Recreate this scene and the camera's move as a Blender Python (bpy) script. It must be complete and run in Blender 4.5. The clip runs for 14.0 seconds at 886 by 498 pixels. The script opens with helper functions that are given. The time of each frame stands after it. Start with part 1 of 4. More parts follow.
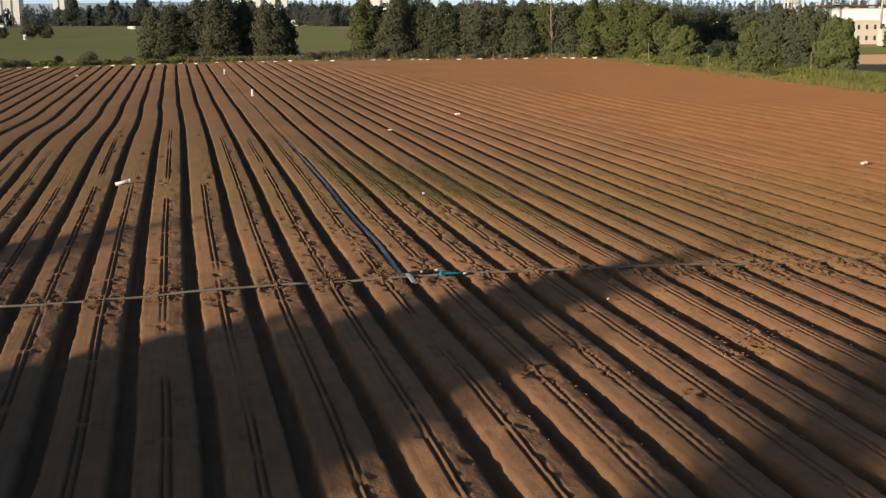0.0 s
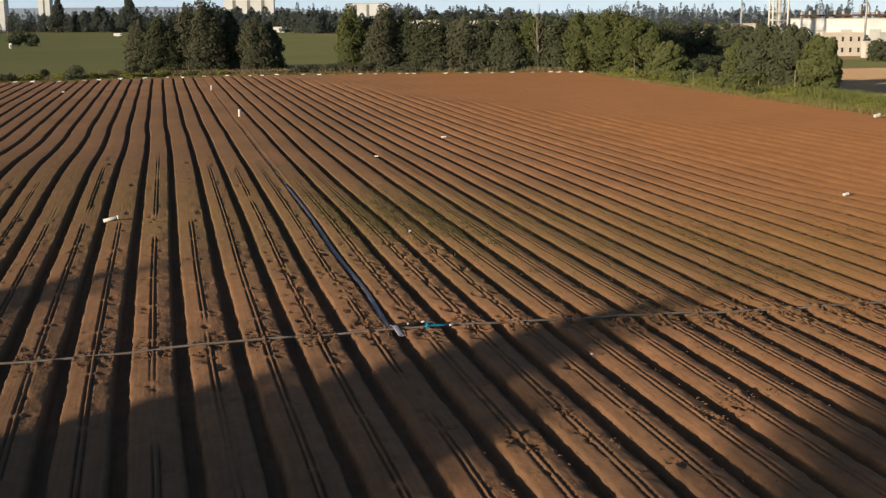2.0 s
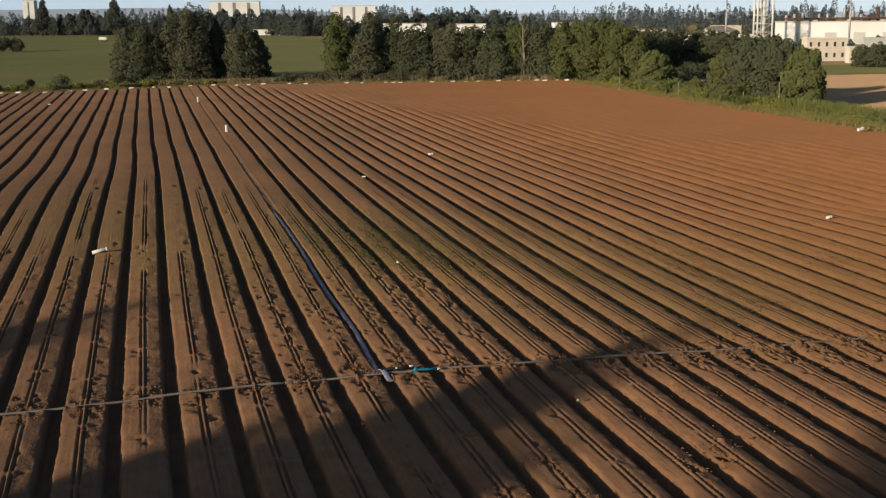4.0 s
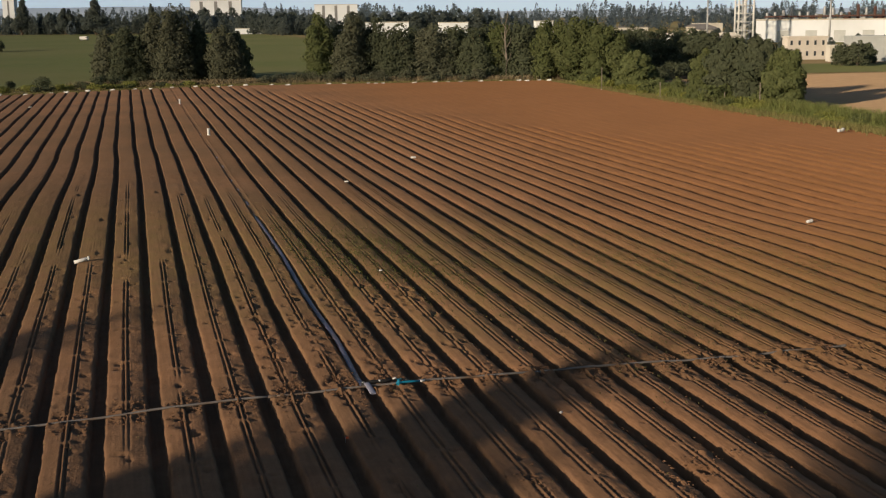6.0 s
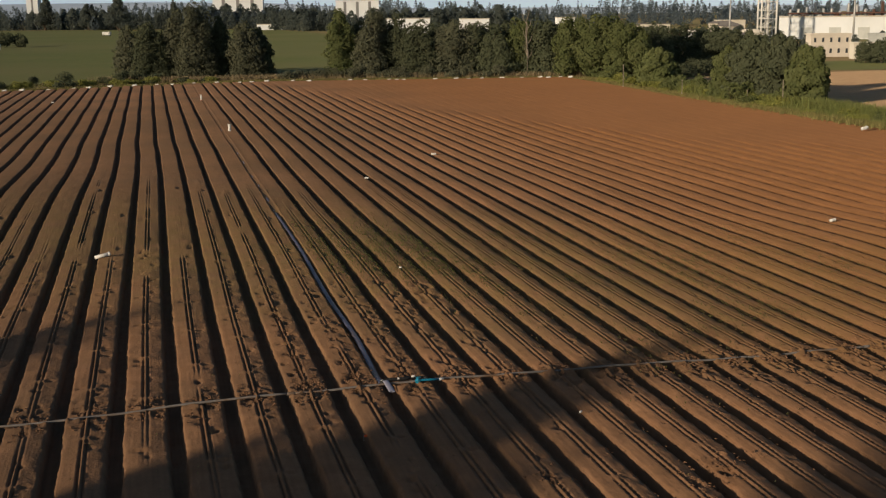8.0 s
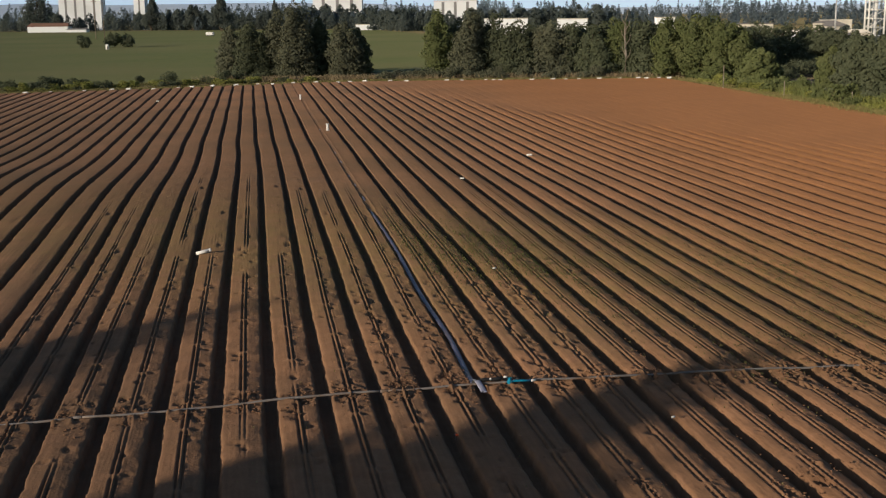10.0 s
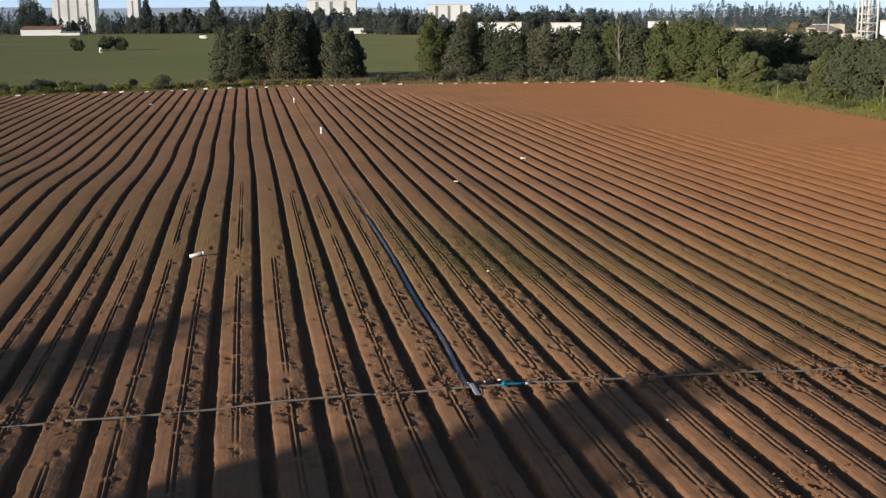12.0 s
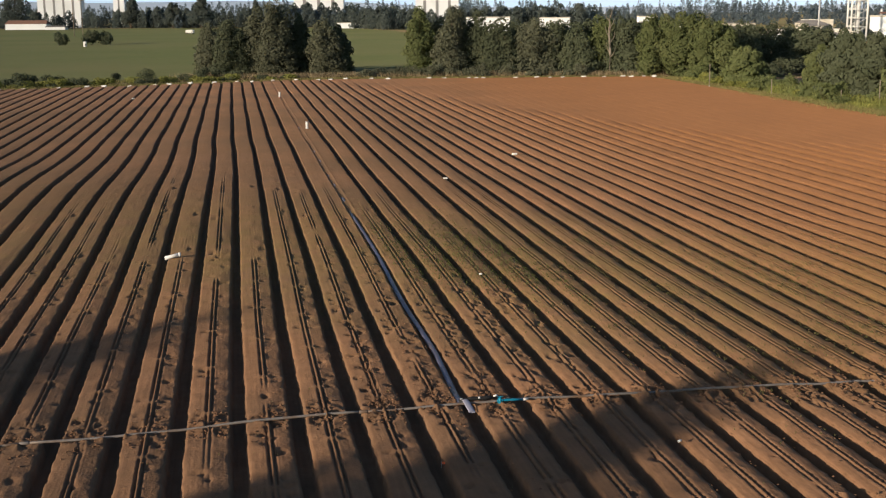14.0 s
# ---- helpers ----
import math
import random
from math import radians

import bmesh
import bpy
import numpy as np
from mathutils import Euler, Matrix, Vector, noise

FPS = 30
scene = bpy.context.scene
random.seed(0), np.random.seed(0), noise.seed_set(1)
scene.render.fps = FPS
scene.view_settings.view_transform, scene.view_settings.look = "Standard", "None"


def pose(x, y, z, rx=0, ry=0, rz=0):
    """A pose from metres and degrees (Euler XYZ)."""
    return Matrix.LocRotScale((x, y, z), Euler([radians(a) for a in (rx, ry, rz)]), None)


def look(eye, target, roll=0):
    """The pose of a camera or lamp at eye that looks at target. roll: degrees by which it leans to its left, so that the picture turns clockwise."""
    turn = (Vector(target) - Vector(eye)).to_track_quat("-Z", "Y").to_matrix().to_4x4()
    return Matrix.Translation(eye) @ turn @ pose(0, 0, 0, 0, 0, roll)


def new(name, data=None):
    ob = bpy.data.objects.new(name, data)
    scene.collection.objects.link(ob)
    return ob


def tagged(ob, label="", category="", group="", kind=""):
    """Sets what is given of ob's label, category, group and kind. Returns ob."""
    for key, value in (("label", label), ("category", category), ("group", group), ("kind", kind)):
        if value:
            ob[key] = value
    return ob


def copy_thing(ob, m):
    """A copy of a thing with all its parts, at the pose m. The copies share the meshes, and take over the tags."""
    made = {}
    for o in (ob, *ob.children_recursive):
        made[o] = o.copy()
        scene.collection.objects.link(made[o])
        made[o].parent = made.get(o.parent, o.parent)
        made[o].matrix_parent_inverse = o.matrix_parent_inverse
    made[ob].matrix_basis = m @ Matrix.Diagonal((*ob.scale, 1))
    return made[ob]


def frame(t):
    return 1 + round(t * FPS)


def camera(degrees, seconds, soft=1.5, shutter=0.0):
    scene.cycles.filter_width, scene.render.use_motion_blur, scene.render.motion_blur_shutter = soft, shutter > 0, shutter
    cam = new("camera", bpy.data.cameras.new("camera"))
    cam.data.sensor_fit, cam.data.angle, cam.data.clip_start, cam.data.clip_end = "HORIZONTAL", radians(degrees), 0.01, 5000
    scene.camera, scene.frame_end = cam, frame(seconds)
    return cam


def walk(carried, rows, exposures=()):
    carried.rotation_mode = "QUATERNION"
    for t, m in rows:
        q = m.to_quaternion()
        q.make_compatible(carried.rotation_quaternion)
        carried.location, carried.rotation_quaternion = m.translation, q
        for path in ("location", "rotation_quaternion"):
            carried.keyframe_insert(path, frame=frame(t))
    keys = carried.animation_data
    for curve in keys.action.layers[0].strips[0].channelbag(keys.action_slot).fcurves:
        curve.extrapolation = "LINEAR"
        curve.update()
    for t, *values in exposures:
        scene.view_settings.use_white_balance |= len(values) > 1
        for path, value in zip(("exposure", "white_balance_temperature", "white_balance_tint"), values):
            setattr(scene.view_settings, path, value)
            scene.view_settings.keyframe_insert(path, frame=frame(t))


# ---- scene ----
cam = camera(42.3, 14.0, 1.25)
PATH = [
    (0, (-0.3, 2.494, 7.863), (-0.386, 4.451, 7.459), -0.5),
    (0.5, (-0.277, 2.365, 8.265), (-0.354, 4.323, 7.867), -0.3),
    (1, (-0.263, 2.336, 8.631), (-0.334, 4.295, 8.235), -0.3),
    (1.5, (-0.245, 2.365, 8.996), (-0.313, 4.325, 8.602), -0.4),
    (2, (-0.258, 2.34, 9.4), (-0.321, 4.299, 9.004), -0.4),
    (2.5, (-0.269, 2.305, 9.788), (-0.326, 4.264, 9.392), -0.5),
    (3, (-0.269, 2.276, 10.164), (-0.321, 4.236, 9.769), -0.5),
    (5.5, (-0.213, 2.195, 11.351), (-0.233, 4.155, 10.952), -0.7),
    (6, (-0.21, 2.222, 11.322), (-0.222, 4.181, 10.922), -0.7),
    (6.5, (-0.21, 2.268, 11.312), (-0.212, 4.227, 10.91), -0.7),
    (7, (-0.205, 2.306, 11.3), (-0.201, 4.265, 10.897), -0.7),
    (7.5, (-0.194, 2.385, 11.301), (-0.201, 4.343, 10.897), -0.7),
    (8, (-0.207, 2.387, 11.333), (-0.254, 4.345, 10.927), -0.6),
    (8.5, (-0.217, 2.314, 11.357), (-0.333, 4.269, 10.951), -0.6),
    (9, (-0.232, 2.228, 11.393), (-0.418, 4.178, 10.987), -0.6),
    (9.2, (-0.18, 2.216, 11.41), (-0.391, 4.163, 11.005), -0.7),
    (11.5, (-0.206, 2.153, 11.403), (-0.413, 4.101, 11.002), -0.6),
    (12, (-0.208, 2.26, 11.358), (-0.408, 4.21, 10.96), -0.6),
    (12.5, (-0.268, 2.637, 11.316), (-0.462, 4.587, 10.917), -0.6),
    (13, (-0.353, 3.271, 11.227), (-0.542, 5.221, 10.825), -0.5),
    (13.5, (-0.457, 4.174, 11.133), (-0.642, 6.124, 10.728), -0.5),
    (14, (-0.582, 5.087, 11.052), (-0.761, 7.037, 10.646), -0.5),
]
walk(cam, [(t, look(eye, target, roll)) for t, eye, target, roll in PATH],
     [(0, 0.05, 6600, 10), (2, -0.07, 6700, 10), (6, -0.38, 6650, 10), (7.5, -0.47, 6850, 10), (8.5, -0.47, 6850, 10), (9.2, -0.25, 6350, 10), (11.5, -0.14, 6070, 10), (12.5, 0.24, 5820, 10), (13, 0.30, 5850, 10), (13.5, 0.2, 5950, 10), (14, 0.16, 6300, 10)])

# ---- world, sun, exposure ----
SUN_AZ = (0.68, 0.733)          # the way the shadows fall, on the ground
SUN_EL = radians(11.5)
world = bpy.data.worlds.new("world")
scene.world = world
world.use_nodes = True
wn = world.node_tree
sky = wn.nodes.new("ShaderNodeTexSky")
sky.sky_type = "NISHITA"
sky.sun_disc = False
sky.sun_elevation = SUN_EL
sky.sun_rotation = math.atan2(-SUN_AZ[0], -SUN_AZ[1])
sky.air_density, sky.dust_density, sky.ozone_density = 1.05, 1.15, 2.6
wn.links.new(sky.outputs[0], wn.nodes["Background"].inputs[0])
wn.nodes["Background"].inputs[1].default_value = 0.080
sun_data = bpy.data.lights.new("sun", "SUN")
sun_data.energy, sun_data.angle, sun_data.color = 4.15, radians(1.5), (1.0, 0.83, 0.62)
sun = new("sun", sun_data)
sun.matrix_world = look((-60, -60, 30), (-60 + SUN_AZ[0] * math.cos(SUN_EL), -60 + SUN_AZ[1] * math.cos(SUN_EL), 30 - math.sin(SUN_EL)))

# ---- plan: beds run along D, counted across along N ----
DX, DY = -0.267, 0.9637
NX, NY = 0.9637, 0.267
PITCH, FURROW0 = 1.62, -1.02
BED_LOW, BED_HIGH = -28, 43     # numbers of the first and last bed
PIPE_V = 35.7
HOSE_U = FURROW0 + 5 * PITCH    # the furrow in which the hose lies


def pipe_v(u):
    """The pipe's slight bend over the beds."""
    return np.interp(u, [-40, -2.6, 2.2, 6.95, 8.8, 14.8, 18.9, 25, 45], [32.6, 35.1, 35.6, 35.75, 35.85, 36.2, 36.7, 37.3, 38.8])


def terrain(u, v):
    """A low swell of the field, and a dip beside it."""
    a = np.interp(u, [-20, -6, 0, 6, 12], [0.62, 0.50, 0.38, 0.22, 0.0])
    c = np.interp(u, [-25, -6, 5], [88, 74, 70])
    low = np.interp(u, [7, 12, 15, 18.4, 21.6, 25, 32, 45, 75], [0.0, 0.13, 0.25, 0.46, 0.60, 0.70, 0.68, 0.40, 0.30])
    deep = np.interp(u, [7, 12, 15, 18.4, 21.6, 25, 29, 32, 36, 45, 55, 66, 75], [0.0, 0.13, 0.25, 0.46, 0.60, 0.70, 0.76, 0.86, 0.93, 0.90, 0.62, 0.42, 0.35])
    low = low + (deep - low) * np.interp(v, [54, 66], [0.0, 1.0])
    far = np.interp(v, [55, 66, 80, 110, 150, 185], [1.0, 0.97, 0.93, 0.88, 0.45, 0.0])
    return a * np.exp(-((v - c) / 15.0) ** 2) - low * far


def hose_fill(u, v):
    """The furrow that holds the hose is trodden shallow, and filled level farther off."""
    left = np.interp(v, [34, 37, 50, 62, 70], [1.0, 0.6, 0.55, 0.3, 0.08])
    return 1 - (1 - left) * (np.abs(u - HOSE_U) < 0.7)


def furrow_depth(u, v):
    """Furrows are deep near the pipe and worn flatter at the far side of the field."""
    flat_from = np.interp(u, [14, 20, 26, 31, 36, 42, 46, 50, 60], [208, 184, 164, 148, 133, 119, 108, 97, 84])
    kept = np.clip((flat_from - v) / 18 + 0.35 + 0.5 * (vnoise(u / 2.2, v / 5, 51) - 0.5), 0.05, 1)
    return (np.interp(v, [60, 130], [0.32, 0.25]) + (0.07 * np.clip((u - 10) / 10, 0, 1) + 0.07 * np.clip((u - 14) / 10, 0, 1)) * np.clip((120 - v) / 50, 0, 1)) * kept * hose_fill(u, v)


def half_bed(u, v):
    """Half the width of a bed's top; the furrows narrow with the years' wear farther off."""
    return np.interp(v, [30, 50, 80], [0.570, 0.600, 0.618]) - (0.045 * np.clip((u - 8) / 8, 0, 1) + 0.05 * np.clip((u - 14) / 10, 0, 1)) * np.clip((v - 45) / 25, 0, 1)


def uv(u, v):
    return u * NX + v * DX, u * NY + v * DY


rng = np.random.default_rng(7)
LAT = rng.random((256, 256))


def vnoise(x, y, k=0):
    """Smooth value noise in 0..1 on arrays."""
    x, y = np.asarray(x, float) + 37.3 * k, np.asarray(y, float) + 91.7 * k
    xi, yi = np.floor(x).astype(int), np.floor(y).astype(int)
    fx, fy = x - xi, y - yi
    fx, fy = fx * fx * (3 - 2 * fx), fy * fy * (3 - 2 * fy)
    a, b = LAT[xi % 256, yi % 256], LAT[(xi + 1) % 256, yi % 256]
    c, d = LAT[xi % 256, (yi + 1) % 256], LAT[(xi + 1) % 256, (yi + 1) % 256]
    return (a * (1 - fx) + b * fx) * (1 - fy) + (c * (1 - fx) + d * fx) * fy


# ---- materials ----
def material(name, base, other, scale=1.0, rough=0.9, bump=0.0, bump_scale=20.0, third=None, third_scale=0.1, third_at=(0.5, 0.7), metal=0.0,
             island=0.0, thing=0.0, through_light=0.0, coat=0.0):
    """Two colours mixed by fine noise, a third by broad noise, relief by bump."""
    m = bpy.data.materials.new(name)
    m.use_nodes = True
    nt = m.node_tree
    n, ln = nt.nodes, nt.links.new
    bsdf = n["Principled BSDF"]
    bsdf.inputs["Roughness"].default_value, bsdf.inputs["Metallic"].default_value = rough, metal
    bsdf.inputs["Specular IOR Level"].default_value = 0.25
    bsdf.inputs["Coat Weight"].default_value = coat
    bsdf.inputs["Diffuse Roughness"].default_value = 1.0 if rough > 0.75 else 0.2
    geo = n.new("ShaderNodeNewGeometry")
    t1 = n.new("ShaderNodeTexNoise")
    t1.inputs["Scale"].default_value, t1.inputs["Detail"].default_value = scale, 6
    t1.inputs["Roughness"].default_value = 0.65
    ln(geo.outputs["Position"], t1.inputs["Vector"])
    ramp = n.new("ShaderNodeValToRGB")
    ramp.color_ramp.elements[0].position, ramp.color_ramp.elements[1].position = 0.35, 0.65
    ramp.color_ramp.elements[0].color, ramp.color_ramp.elements[1].color = (*base, 1), (*other, 1)
    ln(t1.outputs["Fac"], ramp.inputs["Fac"])
    out = ramp.outputs["Color"]
    if third:
        t2 = n.new("ShaderNodeTexNoise")
        t2.inputs["Scale"].default_value, t2.inputs["Detail"].default_value = third_scale, 4
        ln(geo.outputs["Position"], t2.inputs["Vector"])
        r2 = n.new("ShaderNodeMapRange")
        r2.inputs["From Min"].default_value, r2.inputs["From Max"].default_value = third_at
        ln(t2.outputs["Fac"], r2.inputs["Value"])
        mx = n.new("ShaderNodeMix")
        mx.data_type = "RGBA"
        ln(r2.outputs["Result"], mx.inputs["Factor"])
        ln(out, mx.inputs["A"])
        mx.inputs["B"].default_value = (*third, 1)
        out = mx.outputs["Result"]
    if island or thing:
        hsv = n.new("ShaderNodeHueSaturation")
        add = n.new("ShaderNodeMath")
        add.operation = "MULTIPLY_ADD"
        ln(geo.outputs["Random Per Island"], add.inputs[0])
        add.inputs[1].default_value = 2 * island
        add.inputs[2].default_value = 1 - island - thing
        inf = n.new("ShaderNodeObjectInfo")
        add2 = n.new("ShaderNodeMath")
        add2.operation = "MULTIPLY_ADD"
        ln(inf.outputs["Random"], add2.inputs[0])
        add2.inputs[1].default_value = 2 * thing
        ln(add.outputs[0], add2.inputs[2])
        ln(add2.outputs[0], hsv.inputs["Value"])
        ln(out, hsv.inputs["Color"])
        out = hsv.outputs["Color"]
    ln(out, bsdf.inputs["Base Color"])
    if bump:
        t3 = n.new("ShaderNodeTexNoise")
        t3.inputs["Scale"].default_value, t3.inputs["Detail"].default_value = bump_scale, 5
        ln(geo.outputs["Position"], t3.inputs["Vector"])
        bp = n.new("ShaderNodeBump")
        bp.inputs["Strength"].default_value, bp.inputs["Distance"].default_value = bump, 0.05
        ln(t3.outputs["Fac"], bp.inputs["Height"])
        ln(bp.outputs["Normal"], bsdf.inputs["Normal"])
    if through_light:
        tr = n.new("ShaderNodeBsdfTranslucent")
        ln(out, tr.inputs["Color"])
        ms = n.new("ShaderNodeMixShader")
        ms.inputs[0].default_value = through_light
        ln(bsdf.outputs[0], ms.inputs[1])
        ln(tr.outputs[0], ms.inputs[2])
        ln(ms.outputs[0], n["Material Output"].inputs["Surface"])
    return m


SOIL = material("soil", (0.236, 0.124, 0.067), (0.310, 0.165, 0.092), 1.6, 0.95, 0.36, 9, (0.188, 0.110, 0.066), 0.11, (0.40, 0.68))


def weed_film(m, tint):
    """A thin green film of seedlings over part of the field, patchy, in a band across the beds."""
    nt = m.node_tree
    n, ln = nt.nodes, nt.links.new
    bsdf = n["Principled BSDF"]
    old = bsdf.inputs["Base Color"].links[0].from_socket
    geo = n.new("ShaderNodeNewGeometry")
    dot = n.new("ShaderNodeVectorMath")
    dot.operation = "DOT_PRODUCT"
    dot.inputs[1].default_value = (0.263, 1.1106, 0)
    ln(geo.outputs["Position"], dot.inputs[0])
    off = n.new("ShaderNodeMath")
    off.operation = "SUBTRACT"
    ln(dot.outputs["Value"], off.inputs[0])
    off.inputs[1].default_value = 63.0
    mag = n.new("ShaderNodeMath")
    mag.operation = "ABSOLUTE"
    ln(off.outputs[0], mag.inputs[0])
    near = n.new("ShaderNodeMapRange")
    near.interpolation_type = "SMOOTHSTEP"
    for key, value in (("From Min", 3.0), ("From Max", 24.0), ("To Min", 1.0), ("To Max", 0.12)):
        near.inputs[key].default_value = value
    ln(mag.outputs[0], near.inputs["Value"])
    sep = n.new("ShaderNodeSeparateXYZ")
    ln(geo.outputs["Position"], sep.inputs[0])
    side = n.new("ShaderNodeMapRange")
    side.interpolation_type = "SMOOTHSTEP"
    side.inputs["From Min"].default_value, side.inputs["From Max"].default_value = -70.0, -8.0
    ln(sep.outputs["X"], side.inputs["Value"])
    tex = n.new("ShaderNodeTexNoise")
    tex.inputs["Scale"].default_value, tex.inputs["Detail"].default_value, tex.inputs["Roughness"].default_value = 0.5, 8, 0.75
    ln(geo.outputs["Position"], tex.inputs["Vector"])
    patch = n.new("ShaderNodeMapRange")
    patch.inputs["From Min"].default_value, patch.inputs["From Max"].default_value = 0.28, 0.75
    ln(tex.outputs["Fac"], patch.inputs["Value"])
    m1, m2 = n.new("ShaderNodeMath"), n.new("ShaderNodeMath")
    m1.operation = m2.operation = "MULTIPLY"
    ln(near.outputs[0], m1.inputs[0])
    ln(side.outputs[0], m1.inputs[1])
    ln(m1.outputs[0], m2.inputs[0])
    ln(patch.outputs[0], m2.inputs[1])
    mx = n.new("ShaderNodeMix")
    mx.data_type = "RGBA"
    ln(m2.outputs[0], mx.inputs["Factor"])
    ln(old, mx.inputs["A"])
    mx.inputs["B"].default_value = (*tint, 1)
    ln(mx.outputs["Result"], bsdf.inputs["Base Color"])


weed_film(SOIL, (0.205, 0.146, 0.053))


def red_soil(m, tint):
    """The soil grows redder across the field."""
    nt = m.node_tree
    n, ln = nt.nodes, nt.links.new
    bsdf = n["Principled BSDF"]
    old = bsdf.inputs["Base Color"].links[0].from_socket
    geo = n.new("ShaderNodeNewGeometry")
    dot = n.new("ShaderNodeVectorMath")
    dot.operation = "DOT_PRODUCT"
    dot.inputs[1].default_value = (NX, NY, 0)
    ln(geo.outputs["Position"], dot.inputs[0])
    far = n.new("ShaderNodeMapRange")
    far.interpolation_type = "SMOOTHSTEP"
    for key, value in (("From Min", 12.0), ("From Max", 48.0), ("To Min", 0.0), ("To Max", 0.75)):
        far.inputs[key].default_value = value
    ln(dot.outputs["Value"], far.inputs["Value"])
    mx = n.new("ShaderNodeMix")
    mx.data_type = "RGBA"
    ln(far.outputs[0], mx.inputs["Factor"])
    ln(old, mx.inputs["A"])
    mx.inputs["B"].default_value = (*tint, 1)
    ln(mx.outputs["Result"], bsdf.inputs["Base Color"])


red_soil(SOIL, (0.262, 0.116, 0.043))


def drawn_streaks(m, amount, relief):
    """Long fine streaks along the beds, left by the tools that shaped them, in tone and relief."""
    nt = m.node_tree
    n, ln = nt.nodes, nt.links.new
    bsdf = n["Principled BSDF"]
    old = bsdf.inputs["Base Color"].links[0].from_socket
    geo = n.new("ShaderNodeNewGeometry")
    turn = n.new("ShaderNodeMapping")
    turn.vector_type = "TEXTURE"
    turn.inputs["Rotation"].default_value = (0, 0, math.atan2(NY, NX))
    turn.inputs["Scale"].default_value = (0.11, 2.6, 1)
    ln(geo.outputs["Position"], turn.inputs["Vector"])
    tex = n.new("ShaderNodeTexNoise")
    tex.inputs["Scale"].default_value, tex.inputs["Detail"].default_value = 1.0, 4
    ln(turn.outputs[0], tex.inputs["Vector"])
    tone = n.new("ShaderNodeMapRange")
    for key, value in (("From Min", 0.3), ("From Max", 0.7), ("To Min", 1 - amount), ("To Max", 1 + amount)):
        tone.inputs[key].default_value = value
    ln(tex.outputs["Fac"], tone.inputs["Value"])
    hsv = n.new("ShaderNodeHueSaturation")
    ln(tone.outputs[0], hsv.inputs["Value"])
    ln(old, hsv.inputs["Color"])
    ln(hsv.outputs["Color"], bsdf.inputs["Base Color"])
    first = bsdf.inputs["Normal"].links[0].from_socket
    bp = n.new("ShaderNodeBump")
    bp.inputs["Strength"].default_value, bp.inputs["Distance"].default_value = relief, 0.05
    ln(tex.outputs["Fac"], bp.inputs["Height"])
    ln(first, bp.inputs["Normal"])
    ln(bp.outputs["Normal"], bsdf.inputs["Normal"])


drawn_streaks(SOIL, 0.11, 0.18)


def dull_soil(m, tint):
    """Darker, duller soil in the middle of the field, in broad patches."""
    nt = m.node_tree
    n, ln = nt.nodes, nt.links.new
    bsdf = n["Principled BSDF"]
    old = bsdf.inputs["Base Color"].links[0].from_socket
    geo = n.new("ShaderNodeNewGeometry")
    fac = None
    for axis, low, high in (((NX, NY, 0), 26.0, 12.0), ((DX, DY, 0), 52.0, 80.0), ((DX, DY, 0), 190.0, 120.0)):
        dot = n.new("ShaderNodeVectorMath")
        dot.operation = "DOT_PRODUCT"
        dot.inputs[1].default_value = axis
        ln(geo.outputs["Position"], dot.inputs[0])
        ramp = n.new("ShaderNodeMapRange")
        ramp.interpolation_type = "SMOOTHSTEP"
        ramp.inputs["From Min"].default_value, ramp.inputs["From Max"].default_value = min(low, high), max(low, high)
        ramp.inputs["To Min"].default_value, ramp.inputs["To Max"].default_value = (0, 1) if high > low else (1, 0)
        ln(dot.outputs["Value"], ramp.inputs["Value"])
        if fac is None:
            fac = ramp.outputs[0]
        else:
            mul = n.new("ShaderNodeMath")
            mul.operation = "MULTIPLY"
            ln(fac, mul.inputs[0])
            ln(ramp.outputs[0], mul.inputs[1])
            fac = mul.outputs[0]
    tex = n.new("ShaderNodeTexNoise")
    tex.inputs["Scale"].default_value, tex.inputs["Detail"].default_value = 0.09, 5
    ln(geo.outputs["Position"], tex.inputs["Vector"])
    patch = n.new("ShaderNodeMapRange")
    for key, value in (("From Min", 0.3), ("From Max", 0.7), ("To Min", 0.3), ("To Max", 0.75)):
        patch.inputs[key].default_value = value
    ln(tex.outputs["Fac"], patch.inputs["Value"])
    mul = n.new("ShaderNodeMath")
    mul.operation = "MULTIPLY"
    ln(fac, mul.inputs[0])
    ln(patch.outputs[0], mul.inputs[1])
    mx = n.new("ShaderNodeMix")
    mx.data_type = "RGBA"
    ln(mul.outputs[0], mx.inputs["Factor"])
    ln(old, mx.inputs["A"])
    mx.inputs["B"].default_value = (*tint, 1)
    ln(mx.outputs["Result"], bsdf.inputs["Base Color"])


dull_soil(SOIL, (0.166, 0.096, 0.049))
CLOD = material("clod", (0.20, 0.105, 0.058), (0.30, 0.16, 0.088), 6, 0.95, 0.4, 30, island=0.25)
DIRT = material("dry_ground", (0.20, 0.13, 0.075), (0.26, 0.19, 0.10), 0.5, 0.95, 0.4, 6, (0.13, 0.14, 0.05), 0.06, (0.4, 0.6))
CROP = material("green_crop", (0.098, 0.116, 0.038), (0.122, 0.140, 0.047), 0.35, 0.9, 0.4, 4, (0.142, 0.142, 0.056), 0.015, (0.4, 0.65))
BARE = material("bare_field", (0.40, 0.26, 0.15), (0.46, 0.31, 0.18), 0.8, 0.95, 0.3, 8, (0.35, 0.24, 0.14), 0.03)
GRASS = material("verge_grass", (0.22, 0.205, 0.07), (0.33, 0.28, 0.12), 1.2, 0.9, island=0.35)
